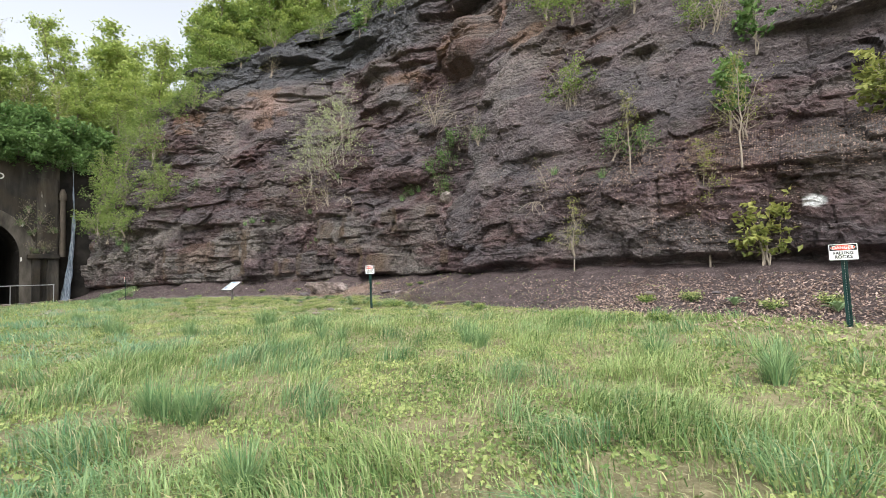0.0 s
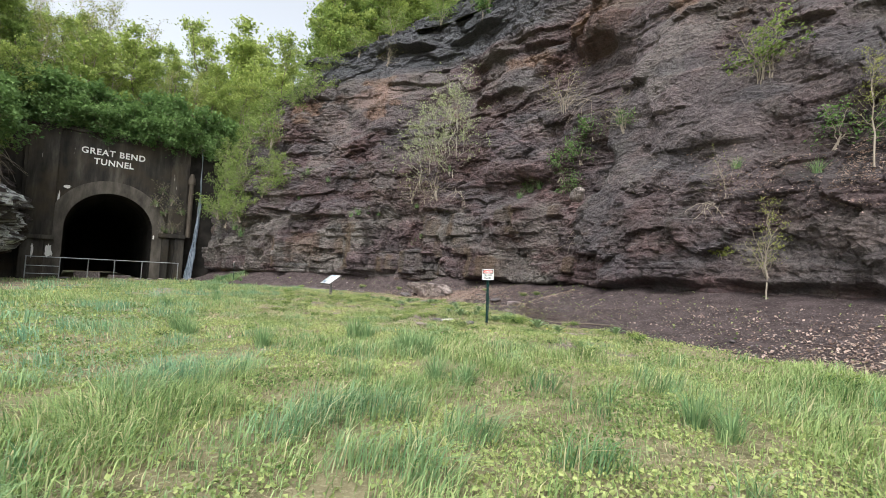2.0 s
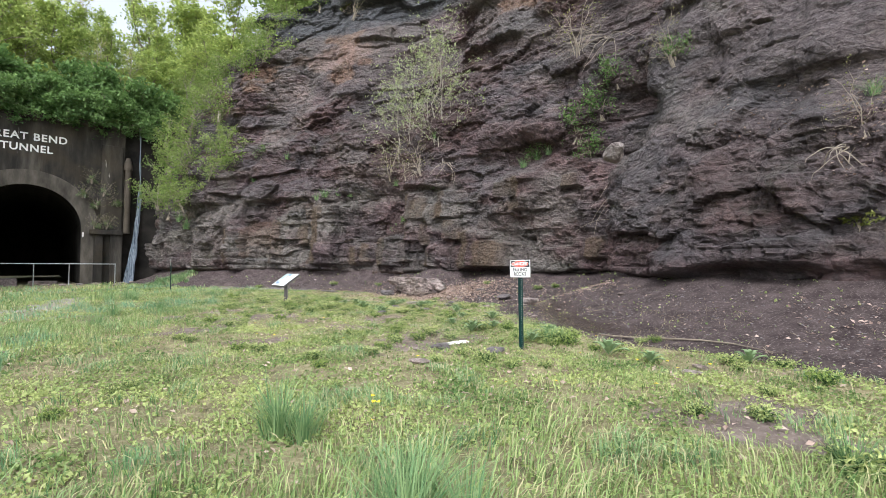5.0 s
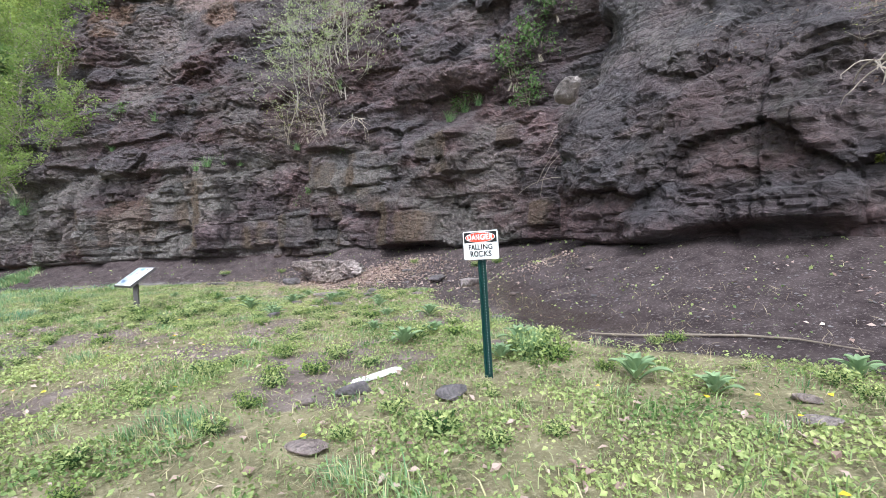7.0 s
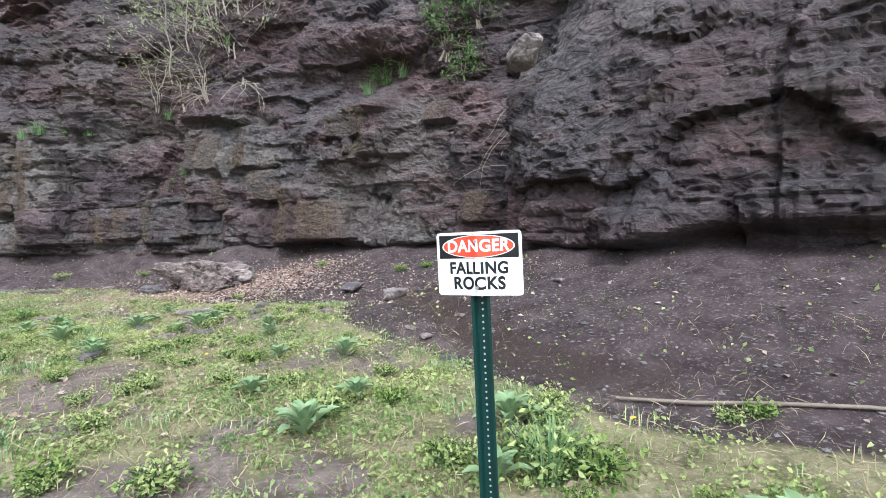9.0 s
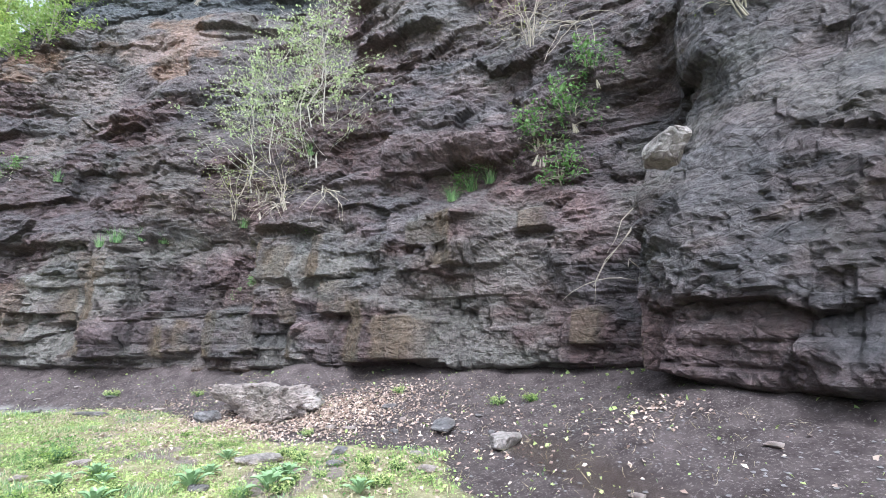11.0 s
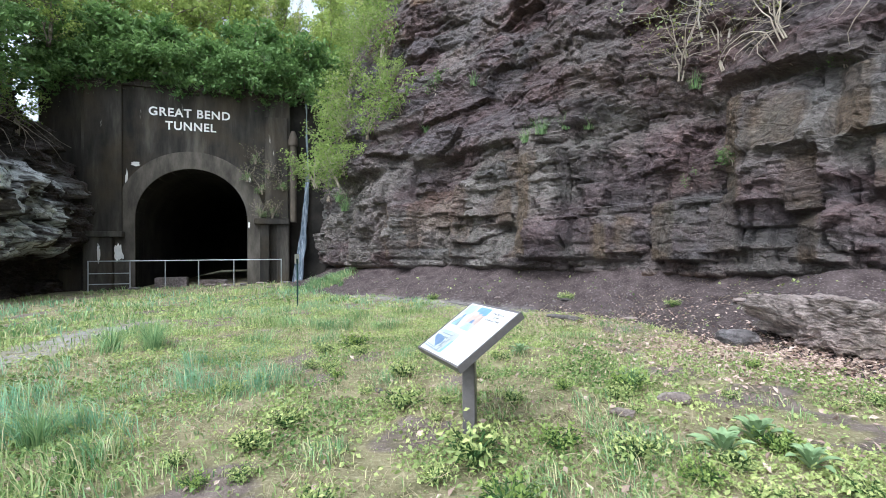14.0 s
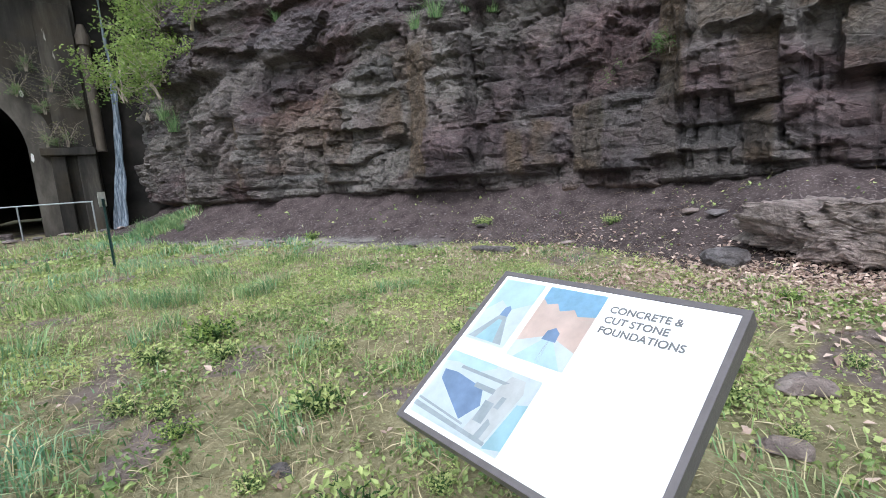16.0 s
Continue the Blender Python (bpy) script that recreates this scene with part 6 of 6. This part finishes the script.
# bare roots hanging from ledges
for k, (st, z, h, which) in enumerate(((8.95, 9.4, 1.5, "cliff"), (8.75, 9.0, 1.7, "cliff"), (2.6, 9.2, 1.6, "cliff"), (4.5, 3.3, 0.8, "cliff"), (8.1, 4.2, 2.6, "cliff"), (10.6, 5.3, 1.1, "cliff"), (11.3, 5.1, 0.9, "cliff"), (8.25, 2.6, 1.4, "cliff"),
                                      (0.7, 7.0, 2.6, "cliff_left"), (1.2, 6.6, 2.4, "cliff_left"), (1.7, 7.2, 2.8, "cliff_left"), (2.3, 6.4, 2.4, "cliff_left"), (0.9, 5.6, 1.8, "cliff_left"), (2.0, 5.4, 1.8, "cliff_left"))):
    X, Y, Z = on_face(st, z, which)
    ob = empty("roots", pose(X - 0.1, Y - 0.1, Z))
    tagged(ob, "tangle of bare pale roots hanging from a ledge" if which == "cliff" else "tangle of brown roots hanging down the dark rock", "roots", "hanging roots")
    for j in range(8 if which == "cliff" else 14):
        p = [Vector((r.normal() * 0.15, r.normal() * 0.1, 0))]
        d = Vector((r.normal() * 0.6 - 0.4, r.normal() * 0.6 - 0.3, r.normal() * 0.4))
        for q in range(6):
            d = (d + Vector((r.normal() * 0.35, r.normal() * 0.35, -0.28))).normalized()
            p.append(p[-1] + d * h / 6)
        t = Tubes()
        t.add(p, [(0.010 if which == "cliff" else 0.022) * (1 - q / 7.5) + 0.002 for q in range(7)], 4)
        part("root", t.mesh("root", TWIG), None, ob)

# ---- meadow ----
STROLL = np.array([(-0.3, -14), (-0.2, -7), (0.9, -2), (1.1, 0), (-0.6, 2), (-2.6, 6), (-2.8, 9)])


def stroll_gap(x, y):
    best = np.full(len(x), 99.0)
    for a, b in zip(STROLL[:-1], STROLL[1:]):
        ab = b - a
        u = np.clip(((x - a[0]) * ab[0] + (y - a[1]) * ab[1]) / (ab @ ab), 0, 1)
        best = np.minimum(best, np.hypot(x - a[0] - u * ab[0], y - a[1] - u * ab[1]))
    return best


r = np.random.default_rng(66)
N = 1500000
x, y = r.uniform(-22, 11, N), r.uniform(-14.5, 24, N)
near = stroll_gap(x, y)
chance = np.where(near < 3.2, 1.0, np.clip((3.2 / near) ** 1.7, 0.05, 1))
chance = np.maximum(chance, 0.6 * np.exp(-(((x + 10.2) / 1.5) ** 2 + ((y - 19.6) / 1.2) ** 2)))
ok = r.random(N) < chance
x, y = x[ok], y[ok]
z, soil, gravel, wet, trodden = ground_at(x, y)
u = (x + 15.63) * 0.848 + (y - 25.02) * 0.530
w = -(x + 15.63) * 0.530 + (y - 25.02) * 0.848
corner = np.exp(-(((x + 10.2) / 1.3) ** 2 + ((y - 19.6) / 1.0) ** 2))
lush = np.clip(smooth(-1.5, -6.5, y) + smooth(-3.0, -5.5, x) * 0.8 + 2 * corner, 0, 1)
clump = smooth(0.46, 0.74, fbm(x / 1.1, y / 1.1, 501, 3))
tuft = np.maximum(smooth(0.62, 0.80, fbm(x / 0.45, y / 0.45, 503, 2)), smooth(0.2, 0.6, corner))
ok = (r.random(len(x)) < np.clip(1 - soil * 1.15, 0.012, 1) * (1 - 0.85 * gravel) * np.clip(0.14 + 0.86 * np.maximum(lush, tuft), 0, 1) * (0.35 + 0.65 * np.maximum(clump, tuft))) & (w < -0.6) & (x > -21)
x, y, z, lush, clump, tuft, soil = (a[ok] for a in (x, y, z, lush, clump, tuft, soil))
n = len(x)
h = (0.035 + 0.05 * r.random(n) + (0.05 + 0.17 * lush) * np.maximum(clump * 0.8, tuft) * (0.5 + r.random(n) * 0.8)) * (1 - 0.5 * soil)
far = np.clip(stroll_gap(x, y) / 4, 1, 3.2)
a = r.uniform(0, 2 * math.pi, n)
wind = np.stack([np.cos(a), np.sin(a)], 1) + 0.5 * np.stack([np.cos(9 * fbm(x / 1.5, y / 1.5, 507)), np.sin(9 * fbm(x / 1.5, y / 1.5, 507))], 1)
bend = h * r.uniform(0.25, 1.35, n)
side = np.stack([-np.sin(a), np.cos(a)], 1) * (0.0028 + 0.0022 * r.random(n))[:, None] * far[:, None]
P = np.stack([x, y], 1)
vs = np.empty((n, 5, 3))
vs[:, 0, :2], vs[:, 0, 2] = P - side, z - 0.02
vs[:, 1, :2], vs[:, 1, 2] = P + side, z - 0.02
vs[:, 2, :2], vs[:, 2, 2] = P + side * 0.8 + wind * (bend * 0.35)[:, None], z + h * 0.6
vs[:, 3, :2], vs[:, 3, 2] = P - side * 0.8 + wind * (bend * 0.35)[:, None], z + h * 0.6
vs[:, 4, :2], vs[:, 4, 2] = P + wind * bend[:, None], z + h * (1 - 0.25 * bend / h)
k = 5 * np.arange(n)
quads = np.stack([k, k + 1, k + 2, k + 3], 1)
tris = np.stack([k + 3, k + 2, k + 4], 1)
tone = np.clip(0.7 * r.random(n) + 0.9 * (fbm(x / 0.8, y / 0.8, 505) - 0.3) - 0.15 * tuft, 0, 1)
cool = np.clip(smooth(0.45, 0.65, fbm(x / 2.5, y / 2.5, 509, 2)) * smooth(0.5, -3, x) * lush + 0.4 * tuft, 0, 1) * r.uniform(0.4, 1, n)
dry = (r.random(n) < 0.13 + 0.16 * (1 - lush)) * r.uniform(0.4, 1, n)
grass = mesh_of("grass", vs.reshape(-1, 3), [quads, tris], GRASS, {"tone": np.repeat(tone, 5), "cool": np.repeat(cool, 5), "dry": np.repeat(dry, 5)}, True)
tagged(part("grass", grass, GRASS), "long uneven meadow grass with tufts and dry blades", "grass", kind="stuff")

# clover and small weeds close to the ground
N = 2000000
x, y = r.uniform(-16, 9, N), r.uniform(-14, 18, N)
near = stroll_gap(x, y)
ok = r.random(N) < np.where(near < 3, 1.0, np.clip((3 / near) ** 2, 0.03, 1))
x, y, near = x[ok], y[ok], near[ok]
z, soil, gravel, wet, trodden = ground_at(x, y)
thick = smooth(0.40, 0.60, fbm(x / 0.5, y / 0.5, 520, 3))
ok = r.random(len(x)) < np.clip(1 - 1.1 * soil, 0.03, 1) * (0.14 + 0.86 * thick) * (1 - 0.8 * gravel) * (0.85 + 0.15 * smooth(-7, -3, y))
x, y, z, near = x[ok], y[ok], z[ok], near[ok]
size = (0.014 + 0.034 * r.random(len(x)) ** 2) * np.clip(near / 3.5, 1, 2.5)
herb = leaves_mesh("low_weeds", np.stack([x, y, z + 0.008 + 0.045 * r.random(len(x)) ** 2], 1), size, HERB, r, 0.55, 0.75, np.clip(0.7 * r.random(len(x)) + 1.3 * (fbm(x / 0.7, y / 0.7, 521, 3) - 0.36), 0, 1))
tagged(part("low_weeds", herb, HERB), "low clover and small yellow green weeds", "weeds", kind="stuff")

# fallen leaves
pts = []
for cx, cy, rx, ry, k in ((3.0, 9.2, 0.8, 0.6, 1900), (1.3, 9.9, 0.9, 0.35, 1300), (0.2, 10.6, 0.7, 0.4, 700), (4.2, 7.4, 0.8, 1.0, 300), (7.6, -4.6, 1.2, 0.8, 1500), (9.4, -7.0, 1.3, 1.0, 2200), (4.8, 5.0, 0.9, 1.0, 40), (5.6, 4.6, 0.35, 0.35, 110), (5.6, 1.2, 0.7, 1.5, 40), (6.9, -1.9, 0.8, 1.1, 260), (-1.5, 12.6, 1.3, 0.5, 500), (1.7, 6.6, 1.2, 1.2, 200), (10.5, -8.5, 1.2, 1.5, 700), (-0.5, 5.5, 2.5, 3, 900), (0.9, 9.3, 1.0, 0.5, 700), (0.5, -2.2, 2.0, 1.2, 260), (0, -4, 3, 5, 80)):
    pts += [(cx + r.normal() * rx, cy + r.normal() * ry) for _ in range(int(k * 1.7))]
pts = np.array(pts)
pts = pts[cliff_gap(pts[:, 0], pts[:, 1])[0] > 0.15]
z = ground_at(pts[:, 0], pts[:, 1])[0]
centres = [np.c_[pts, z + 0.012 + 0.02 * r.random(len(z))]]
st, X, Y, Z = FACES["cliff"]
for s0, s1, z0, z1, k in ((1.4, 2.6, 3.1, 4.6, 3800), (2.2, 3.4, 3.3, 4.6, 1500), (1.9, 2.9, 1.4, 2.8, 1500), (3.0, 4.6, 2.7, 4.4, 900), (4.0, 6.0, 3.8, 5.0, 160), (7.3, 8.3, 11.2, 12.2, 160), (1.2, 2.6, 7.6, 9.2, 350)):
    ii = np.searchsorted(-st if st[0] > st[-1] else st, r.uniform(s0, s1, k)).clip(0, len(st) - 1)
    zz = r.uniform(z0, z1, k)
    jj = np.array([np.abs(Z[i] - q).argmin() for i, q in zip(ii, zz)])
    on = np.stack([X[ii, jj] - 0.03, Y[ii, jj] - 0.03, Z[ii, jj] + 0.04], 1)
    # they lie only where the rock is not steep
    up_ = np.minimum(jj + 3, Z.shape[1] - 1)
    run = np.hypot(X[ii, up_] - X[ii, jj], Y[ii, up_] - Y[ii, jj])
    centres.append(on[run > 0.25 * (Z[ii, up_] - Z[ii, jj])])
centres = np.concatenate(centres)
litter = leaves_mesh("fallen_leaves", centres, 0.03 + 0.055 * r.random(len(centres)), LEAF_DRY, r, 0.7, 0.6)
tagged(part("fallen_leaves", litter, LEAF_DRY), "dry tan fallen leaves on dirt and ledges", "leaves", kind="stuff")
# dry straw lying in the weeds
N = 120000
x, y = r.uniform(-9, 6, N), r.uniform(-10, 14, N)
near = stroll_gap(x, y)
ok = r.random(N) < np.where(near < 3.5, 1.0, np.clip((3.5 / near) ** 2, 0.05, 1))
x, y = x[ok], y[ok]
z, soil, gravel, wet, trodden = ground_at(x, y)
ok = r.random(len(x)) < (1 - 0.6 * soil) * smooth(0.35, 0.6, fbm(x / 0.9, y / 0.9, 530)) * (0.35 + 0.65 * smooth(-3, 2, y))
x, y, z = x[ok], y[ok], z[ok]
STRAW = leaf_material("dry_straw", (0.28, 0.22, 0.14), (0.52, 0.45, 0.30), 0.15)
straw = leaves_mesh("straw", np.stack([x, y, z + 0.02 + 0.05 * r.random(len(x))], 1), 0.06 + 0.12 * r.random(len(x)), STRAW, r, 0.5, 0.035)
tagged(part("straw", straw, STRAW), "dry pale straw lying among the weeds", "straw", kind="stuff")
# small yellow flowers
x, y = np.r_[r.normal(-11.5, 1.6, 130), r.normal(-1.5, 1.6, 14), r.normal(3, 0.7, 8), r.normal(0, 0.6, 8)], np.r_[r.normal(5, 1.8, 130), r.normal(2.5, 1.5, 14), r.normal(-1.5, 0.7, 8), r.normal(-2, 0.8, 8)]
z = ground_at(x, y)[0]
YELLOW = plain("yellow_petal", (0.75, 0.55, 0.03), 0.6, 0, 0.1, 5, 0)
tagged(part("wild_flowers", leaves_mesh("wild_flowers", np.stack([x, y, z + 0.09], 1), 0.03 + 0.02 * r.random(len(x)), YELLOW, r, 0.9, 1.0), YELLOW), "small yellow wild flowers in the grass", "flowers", kind="stuff")
